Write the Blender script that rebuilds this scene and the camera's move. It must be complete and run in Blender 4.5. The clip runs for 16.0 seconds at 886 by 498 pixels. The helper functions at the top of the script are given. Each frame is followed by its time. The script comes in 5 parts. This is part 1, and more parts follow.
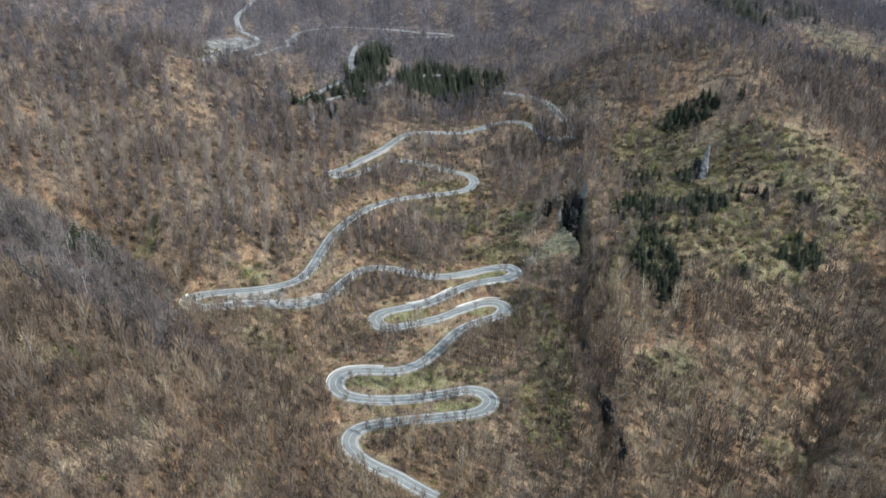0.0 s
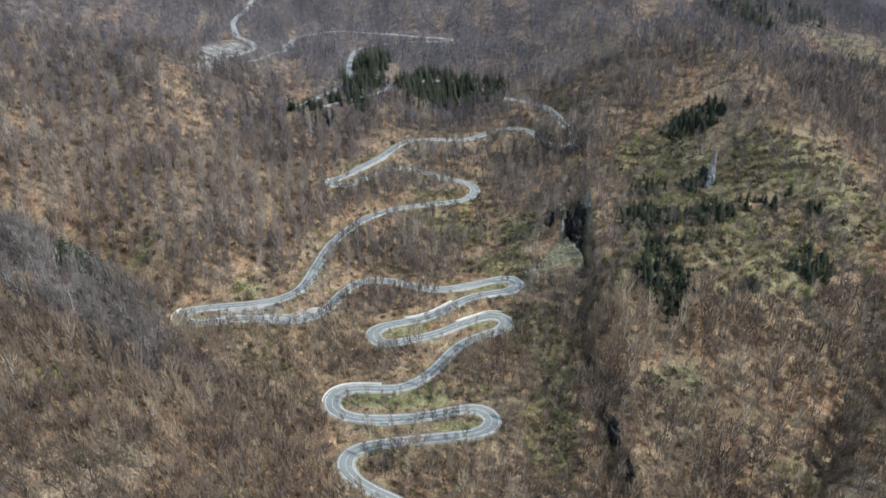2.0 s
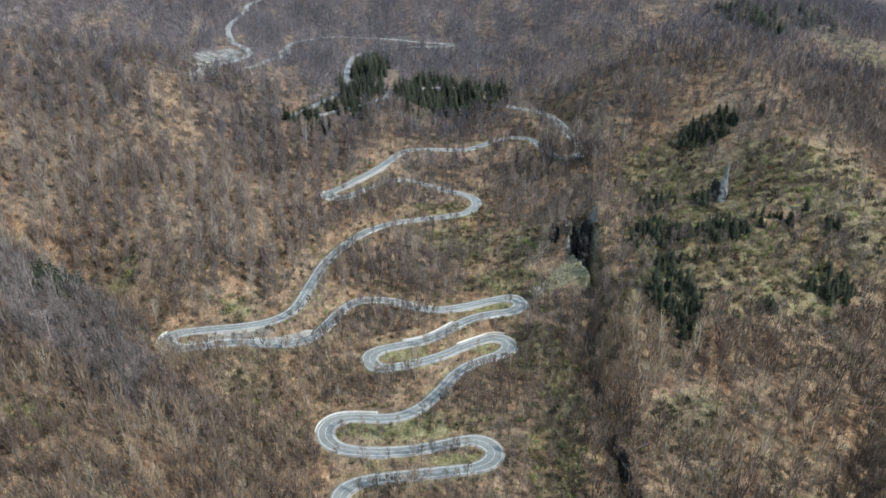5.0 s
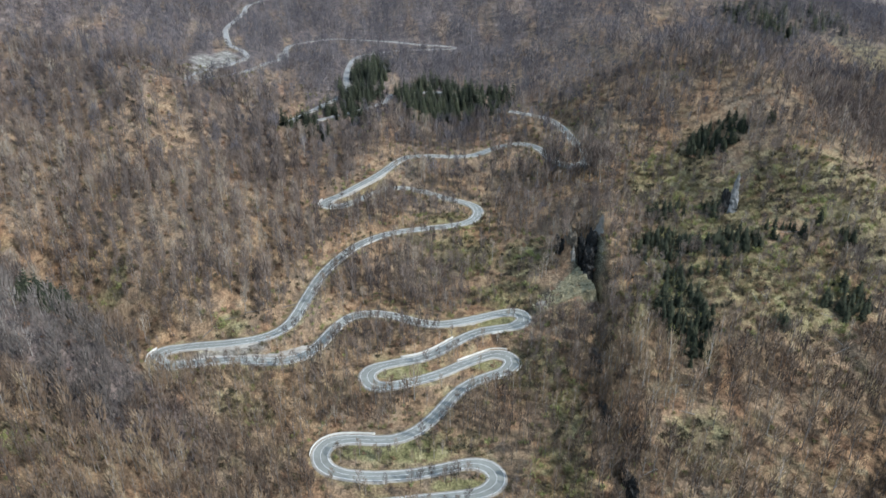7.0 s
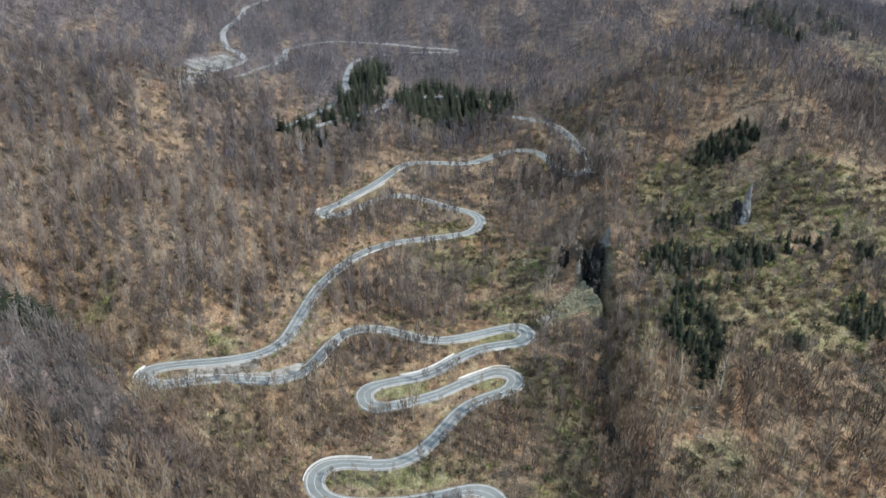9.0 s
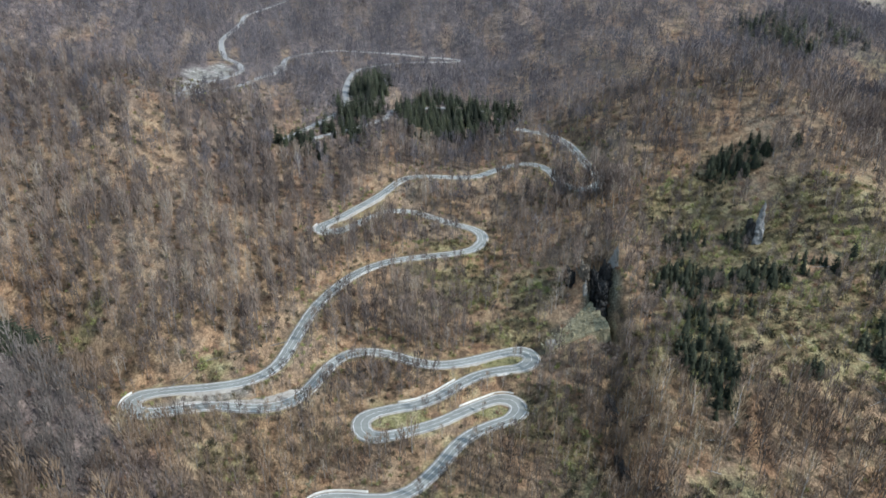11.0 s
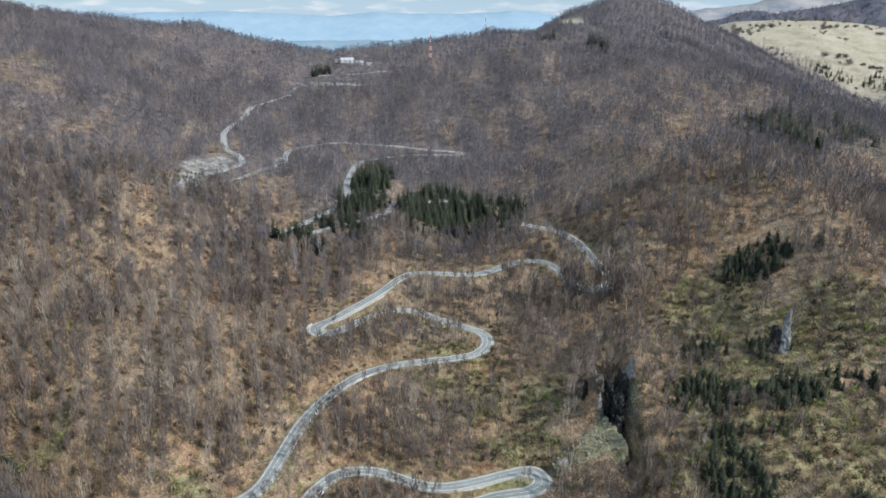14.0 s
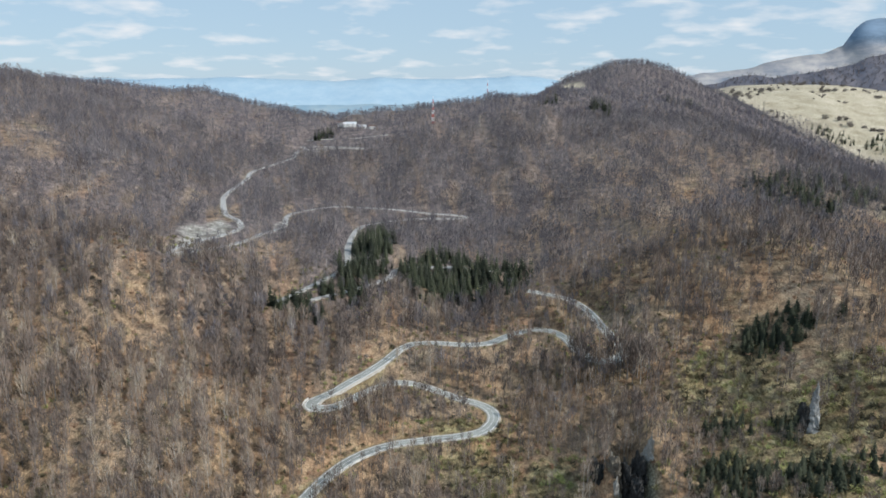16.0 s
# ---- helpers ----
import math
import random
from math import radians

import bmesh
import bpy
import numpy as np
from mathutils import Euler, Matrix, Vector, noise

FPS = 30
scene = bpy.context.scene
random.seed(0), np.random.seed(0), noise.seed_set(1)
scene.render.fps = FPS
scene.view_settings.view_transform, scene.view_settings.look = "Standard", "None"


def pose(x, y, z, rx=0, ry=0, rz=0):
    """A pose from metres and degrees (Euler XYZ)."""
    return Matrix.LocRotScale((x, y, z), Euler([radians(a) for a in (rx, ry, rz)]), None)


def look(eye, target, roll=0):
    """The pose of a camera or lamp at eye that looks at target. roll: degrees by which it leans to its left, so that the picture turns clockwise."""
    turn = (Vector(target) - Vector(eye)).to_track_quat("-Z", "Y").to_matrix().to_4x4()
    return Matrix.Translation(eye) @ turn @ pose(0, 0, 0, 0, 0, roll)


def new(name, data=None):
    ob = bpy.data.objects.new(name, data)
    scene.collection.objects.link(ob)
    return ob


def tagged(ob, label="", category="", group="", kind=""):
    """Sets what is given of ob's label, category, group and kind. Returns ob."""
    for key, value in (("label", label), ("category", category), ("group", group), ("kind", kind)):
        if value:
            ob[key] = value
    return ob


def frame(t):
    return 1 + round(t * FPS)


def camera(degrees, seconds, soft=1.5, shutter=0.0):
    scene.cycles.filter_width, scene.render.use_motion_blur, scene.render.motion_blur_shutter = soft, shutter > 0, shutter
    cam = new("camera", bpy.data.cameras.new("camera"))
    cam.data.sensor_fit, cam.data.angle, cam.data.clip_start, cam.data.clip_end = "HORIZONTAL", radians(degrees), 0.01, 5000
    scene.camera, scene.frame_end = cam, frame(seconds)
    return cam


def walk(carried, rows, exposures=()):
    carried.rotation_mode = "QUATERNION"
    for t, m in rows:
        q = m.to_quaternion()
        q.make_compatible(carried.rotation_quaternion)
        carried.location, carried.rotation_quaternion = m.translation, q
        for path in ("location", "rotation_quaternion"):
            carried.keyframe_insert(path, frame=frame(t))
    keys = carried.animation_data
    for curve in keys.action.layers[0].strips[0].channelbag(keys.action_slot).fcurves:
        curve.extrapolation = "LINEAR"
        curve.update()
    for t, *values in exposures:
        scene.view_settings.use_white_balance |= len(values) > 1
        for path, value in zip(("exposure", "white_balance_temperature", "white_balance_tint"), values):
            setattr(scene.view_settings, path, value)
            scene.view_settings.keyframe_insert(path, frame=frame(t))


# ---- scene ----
cam = camera(65.30, 16.0, 1.65)
EYE = 290.0
# seconds, metres right, ahead and up, yaw, pitch, roll
ROWS = [
    (0.0, 0.00, 0.00, 0.00, 0.000, -26.309, 0.032),
    (0.5, 0.14, 4.02, 0.03, 0.018, -26.261, -0.037),
    (1.0, 0.27, 8.13, 0.06, 0.029, -26.218, -0.094),
    (1.5, 0.40, 12.32, 0.09, 0.035, -26.169, -0.110),
    (2.0, 0.52, 16.59, 0.12, 0.045, -26.130, -0.149),
    (2.5, 0.65, 20.94, 0.15, 0.065, -26.103, -0.192),
    (3.0, 0.78, 25.36, 0.18, 0.074, -26.066, -0.207),
    (3.5, 0.91, 29.85, 0.21, 0.090, -26.054, -0.220),
    (4.0, 1.05, 34.41, 0.24, 0.110, -26.031, -0.223),
    (6.5, 1.83, 58.15, 0.40, 0.253, -25.974, -0.186),
    (7.0, 2.00, 63.07, 0.43, 0.301, -25.970, -0.171),
    (7.5, 2.18, 68.05, 0.46, 0.340, -25.962, -0.157),
    (8.0, 2.35, 73.07, 0.48, 0.380, -25.963, -0.132),
    (8.5, 2.52, 78.15, 0.51, 0.413, -25.963, -0.105),
    (9.0, 2.69, 83.28, 0.53, 0.464, -25.970, -0.085),
    (11.5, 3.34, 109.62, 0.60, 0.724, -24.942, 0.004),
    (12.0, 3.40, 115.03, 0.60, 0.791, -23.621, -0.026),
    (12.5, 3.42, 120.49, 0.60, 0.836, -22.296, -0.000),
    (13.0, 3.41, 125.99, 0.59, 0.873, -21.008, 0.094),
    (13.5, 3.34, 131.54, 0.58, 0.911, -19.722, 0.234),
    (14.0, 3.22, 137.13, 0.55, 0.948, -18.449, 0.351),
    (14.5, 3.05, 142.77, 0.53, 0.987, -17.210, 0.456),
    (15.0, 2.80, 148.47, 0.49, 1.044, -15.960, 0.467),
    (15.5, 2.47, 154.21, 0.45, 1.123, -14.680, 0.432),
    (16.0, 2.06, 160.00, 0.39, 1.190, -13.470, 0.184),
]


def flown(x, y, z, yaw, pitch, roll):
    return pose(x, y, EYE + z, 0, 0, yaw) @ pose(0, 0, 0, 90 + pitch) @ pose(0, 0, 0, 0, 0, roll)


walk(cam, [(r[0], flown(*r[1:])) for r in ROWS], [(0.0, -0.12, 6130, 9), (12.5, -0.12, 6130, 9), (14.0, -0.12, 6260, 9), (16.0, -0.12, 6480, 9)])

# ---- sky and sun ----
SUN_TO = Vector((0.66, -0.36, 0.66)).normalized()


def make_sky():
    world = bpy.data.worlds.new("sky")
    world.use_nodes = True
    scene.world = world
    nt = world.node_tree
    nt.nodes.clear()
    out = nt.nodes.new("ShaderNodeOutputWorld")
    bg = nt.nodes.new("ShaderNodeBackground")
    sky = nt.nodes.new("ShaderNodeTexSky")
    sky.sky_type = "NISHITA"
    sky.sun_disc = False
    sky.sun_elevation = math.asin(SUN_TO.z)
    sky.sun_rotation = math.atan2(SUN_TO.x, SUN_TO.y)
    sky.air_density = 1.0
    sky.dust_density = 0.4
    sky.ozone_density = 2.0
    sky.altitude = 900
    # thin broken cloud: noise on the sky plane, seen flatter towards the horizon
    co = nt.nodes.new("ShaderNodeTexCoord")
    sep = nt.nodes.new("ShaderNodeSeparateXYZ")
    nt.links.new(co.outputs["Generated"], sep.inputs[0])
    hgt = nt.nodes.new("ShaderNodeMath")
    hgt.operation = "ADD"
    hgt.inputs[1].default_value = 0.20
    nt.links.new(sep.outputs["Z"], hgt.inputs[0])
    div = nt.nodes.new("ShaderNodeVectorMath")
    div.operation = "DIVIDE"
    comb = nt.nodes.new("ShaderNodeCombineXYZ")
    comb.inputs[2].default_value = 1.0
    nt.links.new(hgt.outputs[0], comb.inputs[0])
    nt.links.new(hgt.outputs[0], comb.inputs[1])
    nt.links.new(co.outputs["Generated"], div.inputs[0])
    nt.links.new(comb.outputs[0], div.inputs[1])
    noi = nt.nodes.new("ShaderNodeTexNoise")
    noi.inputs["Scale"].default_value = 4.2
    noi.inputs["Detail"].default_value = 4.0
    noi.inputs["Roughness"].default_value = 0.48
    nt.links.new(div.outputs[0], noi.inputs["Vector"])
    ramp = nt.nodes.new("ShaderNodeValToRGB")
    ramp.color_ramp.elements[0].position = 0.52
    ramp.color_ramp.elements[1].position = 0.82
    nt.links.new(noi.outputs["Fac"], ramp.inputs[0])
    mix = nt.nodes.new("ShaderNodeMixRGB")
    mix.inputs[2].default_value = (13.3, 13.4, 13.8, 1)
    nt.links.new(ramp.outputs[0], mix.inputs[0])
    # a light veil over the whole sky
    veil = nt.nodes.new("ShaderNodeMixRGB")
    veil.inputs[0].default_value = 0.72
    veil.inputs[2].default_value = (7.7, 10.6, 13.5, 1)
    nt.links.new(sky.outputs[0], veil.inputs[1])
    nt.links.new(veil.outputs[0], mix.inputs[1])
    nt.links.new(mix.outputs[0], bg.inputs[0])
    bg.inputs[1].default_value = 0.072
    nt.links.new(bg.outputs[0], out.inputs[0])


make_sky()
sun = new("sun", bpy.data.lights.new("sun", "SUN"))
sun.data.energy = 4.3
sun.data.angle = radians(0.6)
sun.data.color = (1.0, 0.965, 0.92)
sun.matrix_world = look((0, 600, 900), Vector((0, 600, 900)) - SUN_TO)

# ---- materials ----


def material(name, rough=0.9):
    m = bpy.data.materials.new(name)
    m.use_nodes = True
    nt = m.node_tree
    b = nt.nodes["Principled BSDF"]
    b.inputs["Roughness"].default_value = rough
    b.inputs["Specular IOR Level"].default_value = 0.25
    return m, nt, b


def node(nt, kind, **inputs):
    n = nt.nodes.new(kind)
    for k, v in inputs.items():
        n.inputs[k].default_value = v
    return n


def noise_at(nt, scale, detail=4.0, rough=0.55, vec=None):
    n = node(nt, "ShaderNodeTexNoise", Scale=scale, Detail=detail, Roughness=rough)
    nt.links.new(vec or position(nt), n.inputs["Vector"])
    return n.outputs["Fac"]


def position(nt):
    return nt.nodes.new("ShaderNodeNewGeometry").outputs["Position"]


def ramp_of(nt, fac, stops):
    r = nt.nodes.new("ShaderNodeValToRGB")
    els = r.color_ramp.elements
    while len(els) < len(stops):
        els.new(0.5)
    for e, (p, c) in zip(els, stops):
        e.position = p
        e.color = (*c, 1) if len(c) == 3 else c
    nt.links.new(fac, r.inputs[0])
    return r.outputs[0]


def blend(nt, fac, a, b, how="MIX"):
    m = nt.nodes.new("ShaderNodeMixRGB")
    m.blend_type = how
    for i, v in enumerate((fac, a, b)):
        if isinstance(v, (int, float)):
            m.inputs[i].default_value = v if i == 0 else (v, v, v, 1)
        elif isinstance(v, tuple):
            m.inputs[i].default_value = (*v, 1)
        else:
            nt.links.new(v, m.inputs[i])
    return m.outputs[0]


def attribute(nt, name):
    a = nt.nodes.new("ShaderNodeAttribute")
    a.attribute_name = name
    return a.outputs["Fac"]


def bump(nt, b, height, strength, dist):
    n = node(nt, "ShaderNodeBump", Strength=strength, Distance=dist)
    nt.links.new(height, n.inputs["Height"])
    nt.links.new(n.outputs[0], b.inputs["Normal"])


def streaks(nt):
    """Places drawn out down the slope, for marks that run with the fall line."""
    mp = nt.nodes.new("ShaderNodeMapping")
    mp.inputs["Scale"].default_value = (1.6, 0.55, 0.8)
    mp.inputs["Rotation"].default_value = (0, 0, 0.3)
    nt.links.new(position(nt), mp.inputs["Vector"])
    return mp.outputs[0]


def ground_material():
    m, nt, b = material("hillside", 0.95)
    big = noise_at(nt, 0.018, 5)
    mid = noise_at(nt, 0.11, 5, 0.6)
    fine = noise_at(nt, 0.9, 5, 0.65)
    litter = ramp_of(nt, mid, [(0.30, (0.042, 0.033, 0.025)), (0.42, (0.145, 0.099, 0.061)), (0.52, (0.295, 0.198, 0.119)), (0.62, (0.37, 0.26, 0.154)), (0.74, (0.45, 0.342, 0.232))])
    litter = blend(nt, ramp_of(nt, big, [(0.42, (0, 0, 0)), (0.68, (0.6,) * 3)]), litter, (0.34, 0.27, 0.20))
    ruddy = ramp_of(nt, noise_at(nt, 0.026, 4, 0.6, streaks(nt)), [(0.50, (0, 0, 0)), (0.68, (0.7,) * 3)])
    litter = blend(nt, ruddy, litter, ramp_of(nt, mid, [(0.32, (0.12, 0.068, 0.042)), (0.5, (0.335, 0.188, 0.104)), (0.7, (0.455, 0.288, 0.166))]))
    moss = ramp_of(nt, mid, [(0.32, (0.075, 0.08, 0.028)), (0.46, (0.185, 0.18, 0.08)), (0.58, (0.265, 0.25, 0.125)), (0.72, (0.35, 0.32, 0.19))])
    straw = ramp_of(nt, blend(nt, 0.4, big, mid), [(0.36, (0.29, 0.25, 0.165)), (0.48, (0.43, 0.375, 0.27)), (0.64, (0.53, 0.47, 0.36))])
    stone = ramp_of(nt, fine, [(0.3, (0.11, 0.105, 0.07)), (0.5, (0.20, 0.185, 0.13)), (0.7, (0.33, 0.31, 0.25))])
    fray = blend(nt, 0.55, attribute(nt, "grass"), mid)
    gmask = ramp_of(nt, fray, [(0.42, (0, 0, 0)), (0.62, (0.9, 0.9, 0.9))])
    olive = ramp_of(nt, noise_at(nt, 0.035, 4, 0.6), [(0.58, (0, 0, 0)), (0.74, (0.45,) * 3)])
    c = blend(nt, gmask, blend(nt, olive, litter, moss), moss)
    # greyer floor of upland and spur; its cool tone holds painted distance haze
    brush = ramp_of(nt, mid, [(0.3, (0.085, 0.076, 0.084)), (0.55, (0.16, 0.138, 0.142)), (0.75, (0.26, 0.22, 0.205))])
    c = blend(nt, attribute(nt, "upland"), c, brush)
    c = blend(nt, attribute(nt, "meadow"), c, straw)
    c = blend(nt, attribute(nt, "scree"), c, stone)
    c = blend(nt, attribute(nt, "gravel"), c, ramp_of(nt, mid, [(0.35, (0.15, 0.138, 0.115)), (0.52, (0.31, 0.296, 0.268)), (0.68, (0.48, 0.46, 0.425))]))
    c = blend(nt, 0.95, c, ramp_of(nt, fine, [(0.30, (0.35,) * 3), (0.70, (1.6,) * 3)]), "MULTIPLY")
    c = blend(nt, 0.6, c, ramp_of(nt, noise_at(nt, 0.42, 4, 0.6, streaks(nt)), [(0.32, (0.5,) * 3), (0.68, (1.4,) * 3)]), "MULTIPLY")
    nt.links.new(c, b.inputs["Base Color"])
    bump(nt, b, fine, 0.9, 0.9)
    return m


def tinted(name, stops, rough=0.9, attr="tint", grain=0.0):
    m, nt, b = material(name, rough)
    c = ramp_of(nt, attribute(nt, attr), stops)
    if grain:
        c = blend(nt, 0.6, c, ramp_of(nt, noise_at(nt, grain, 3), [(0.3, (0.6,) * 3), (0.7, (1.3,) * 3)]), "MULTIPLY")
    nt.links.new(c, b.inputs["Base Color"])
    return m


def rough_stuff(name, stops, scale, rough=0.9, big=None, depth=0.0):
    m, nt, b = material(name, rough)
    f = noise_at(nt, scale, 6, 0.65)
    c = ramp_of(nt, f, stops)
    if big:
        c = blend(nt, 0.6, c, ramp_of(nt, noise_at(nt, big, 4), [(0.3, (0.65,) * 3), (0.7, (1.3,) * 3)]), "MULTIPLY")
    nt.links.new(c, b.inputs["Base Color"])
    if depth:
        bump(nt, b, f, 0.8, depth)
    return m


M_GROUND = ground_material()
M_BARK = tinted("grey_bark", [(0.0, (0.13, 0.115, 0.105)), (0.7, (0.28, 0.255, 0.232)), (1.0, (0.43, 0.405, 0.375))], grain=1.5)
M_TWIG = tinted("bare_twigs", [(0.0, (0.112, 0.088, 0.078)), (0.35, (0.175, 0.142, 0.126)), (0.6, (0.24, 0.188, 0.157)), (0.8, (0.308, 0.24, 0.188)), (1.0, (0.385, 0.32, 0.245))])
M_LOW_TWIG = tinted("brown_beech_twigs", [(0.0, (0.112, 0.083, 0.064)), (0.35, (0.186, 0.138, 0.104)), (0.6, (0.255, 0.186, 0.13)), (0.8, (0.328, 0.242, 0.158)), (1.0, (0.41, 0.325, 0.21))])
# twigs of the higher woods: grey, with blue distance haze mixed into the colour
M_RIDGE_TWIG = tinted("hazed_grey_twigs", [(0.0, (0.104, 0.098, 0.112)), (0.5, (0.153, 0.142, 0.157)), (1.0, (0.228, 0.206, 0.213))])
M_FAR_TWIG = tinted("hazed_purple_twigs", [(0.0, (0.096, 0.094, 0.118)), (0.5, (0.142, 0.134, 0.160)), (1.0, (0.21, 0.192, 0.212))])
M_SPUR_TWIG = tinted("pale_grey_twigs", [(0.0, (0.13, 0.114, 0.104)), (0.5, (0.198, 0.172, 0.156)), (1.0, (0.29, 0.255, 0.228))])
M_SHRUB = tinted("budding_shrub", [(0.0, (0.075, 0.07, 0.045)), (0.3, (0.15, 0.128, 0.08)), (0.6, (0.225, 0.2, 0.10)), (0.8, (0.25, 0.25, 0.105)), (1.0, (0.31, 0.325, 0.13))])
M_DRY = tinted("dry_beech_leaves", [(0.0, (0.20, 0.125, 0.085)), (0.6, (0.33, 0.205, 0.135)), (1.0, (0.44, 0.33, 0.23))])
M_NEEDLE = tinted("spruce_needles", [(0.0, (0.023, 0.028, 0.019)), (0.6, (0.045, 0.053, 0.033)), (1.0, (0.074, 0.083, 0.048))])
M_ASPHALT = rough_stuff("worn_asphalt", [(0.3, (0.242, 0.253, 0.236)), (0.7, (0.322, 0.334, 0.312))], 0.35, 0.8, 0.05)
M_OLD_ASPHALT = rough_stuff("bleached_asphalt", [(0.3, (0.28, 0.278, 0.272)), (0.7, (0.42, 0.415, 0.405))], 0.3, 0.85, 0.05)
M_GRAVEL = rough_stuff("pale_gravel", [(0.3, (0.29, 0.265, 0.23)), (0.7, (0.50, 0.475, 0.43))], 0.5, 0.95, 0.06)
M_PAINT = rough_stuff("road_paint", [(0.3, (0.7, 0.71, 0.72)), (0.7, (0.85, 0.85, 0.85))], 2.0, 0.7)
M_CONCRETE = rough_stuff("pale_concrete", [(0.3, (0.55, 0.54, 0.50)), (0.7, (0.74, 0.73, 0.69))], 0.6, 0.85, 0.1)
M_ROCK = rough_stuff("limestone", [(0.28, (0.15, 0.145, 0.13)), (0.5, (0.31, 0.30, 0.275)), (0.75, (0.47, 0.46, 0.43))], 0.22, 0.9, 0.05, 0.6)
M_SPIRE = rough_stuff("grey_limestone", [(0.28, (0.17, 0.17, 0.165)), (0.5, (0.27, 0.27, 0.262)), (0.75, (0.36, 0.36, 0.35))], 0.35, 0.9, 0.1, 0.4)
M_PALE_ROCK = rough_stuff("pale_limestone", [(0.28, (0.16, 0.155, 0.14)), (0.5, (0.33, 0.32, 0.295)), (0.75, (0.50, 0.49, 0.46))], 0.3, 0.9, 0.08, 0.4)
# limestone with the shade of clefts put into its base colour
M_SHADE_ROCK = rough_stuff("shade_dark_limestone", [(0.28, (0.014, 0.014, 0.015)), (0.5, (0.036, 0.036, 0.036)), (0.75, (0.11, 0.108, 0.102))], 0.25, 0.85, 0.06, 0.6)
M_BUTTRESS = rough_stuff("weathered_limestone", [(0.28, (0.06, 0.05, 0.04)), (0.5, (0.17, 0.145, 0.115)), (0.72, (0.33, 0.30, 0.25))], 0.25, 0.9, 0.06, 0.7)
M_LEDGE = rough_stuff("rubble_ledge", [(0.3, (0.15, 0.134, 0.082)), (0.5, (0.285, 0.258, 0.165)), (0.7, (0.44, 0.41, 0.29))], 0.6, 0.95, 0.12, 0.5)
M_STEEL = rough_stuff("galvanised_steel", [(0.3, (0.40, 0.41, 0.42)), (0.7, (0.56, 0.57, 0.58))], 1.0, 0.5)

# ---- the relief of the valley ----
BROAD = [
    [268, 183, 108, 46, -15, -53, -53, -39, -25, -14],
    [320, 222, 128, 55, 12, 19, 32, 24, 6, -13],
    [362, 267, 169, 86, 64, 109, 109, 73, 32, -10],
    [379, 312, 242, 168, 139, 164, 145, 100, 51, 3],
    [360, 333, 282, 219, 206, 211, 171, 117, 72, 28],
    [293, 310, 289, 244, 247, 254, 212, 152, 109, 69],
    [198, 222, 221, 192, 221, 280, 266, 210, 166, 129],
    [127, 144, 139, 123, 158, 255, 281, 261, 233, 206],
    [79, 73, 57, 48, 72, 150, 204, 296, 304, 292],
]

LOCAL = [
    [4, 35, 62, 4, -60, -65, -64, -52, -37, -15],
    [2, 11, -12, -49, -27, -8, -21, -34, -51, -36],
    [-6, 16, -7, -52, -39, -30, -17, 8, -27, -41],
    [-9, -31, 1, -10, -33, -39, -34, 27, 11, -12],
    [1, 12, 13, -37, -47, -21, 1, 10, 5, 34],
    [-4, 16, -4, -23, -6, -43, -32, -7, 0, 70],
    [36, -2, -34, -32, -24, -40, -9, 6, 0, 78],
    [58, 2, -28, -23, -25, -42, -12, 18, 27, 62],
    [23, 1, -8, -7, -16, -36, -23, 13, 36, 47],
    [-27, -6, 10, 10, -2, -15, -14, 5, 23, 31],
]

UPLAND = [
    [67, 51, -16, -45, -75, -30, 1, -8, -4, 1, 2],
    [8, -37, -81, -63, -52, -8, 37, 30, -4, -20, -15],
    [-6, -51, -73, -38, -4, 19, 41, 21, -29, -49, -32],
    [22, -13, -25, -5, 25, 22, 29, 14, -26, -49, -46],
    [-4, 43, 3, 12, 42, 22, 24, 18, -1, -32, -56],
    [-5, 23, -85, -84, -22, 19, 23, 44, 0, -51, -54],
    [0, -28, -76, -70, -42, -14, 71, 114, 17, -20, -22],
    [-6, -57, -43, -12, -31, -39, 107, 101, -63, -54, -3],
]

UPLAND_H = np.array(UPLAND, float).T.ravel()
BROAD_H = np.array(BROAD, float).T.ravel()
LOCAL_H = np.array(LOCAL, float).T.ravel()
BX, BY = np.arange(-1200, 1501, 300.0), np.arange(0, 2401, 300.0)
UX, UY = np.arange(-600, 901, 150.0), np.arange(950, 2001, 150.0)
LX, LY = np.arange(-288, 289, 64.0), np.arange(272, 849, 64.0)


def bells(x, y, cx, cy, step, wide):
    a = np.exp(-(((x[:, None] - cx) / step) ** 2) / (2 * wide**2))
    b = np.exp(-(((y[:, None] - cy) / step) ** 2) / (2 * wide**2))
    return (a[:, :, None] * b[:, None, :]).reshape(len(x), -1)


def relief(x, y):
    """The valley's height: broad slopes, and the nearer spurs and gullies on them."""
    z = np.empty(len(x))
    for i in range(0, len(x), 20000):
        u, v = x[i : i + 20000], y[i : i + 20000]
        far = bells(np.clip(u, -1350, 1650), np.clip(v, -150, 2550), BX, BY, 300.0, 0.62)
        h = far @ BROAD_H / far.sum(1) + bells(u, v, LX, LY, 64.0, 0.7) @ LOCAL_H / 3.08 + bells(u, v, UX, UY, 150.0, 0.7) @ UPLAND_H / 3.08
        out = np.clip((np.hypot(u, v - 800) - 2000) / 900, 0, 1)
        out = out * out * (3 - 2 * out)
        z[i : i + 20000] = h * (1 - out) + 90 * out
    return z


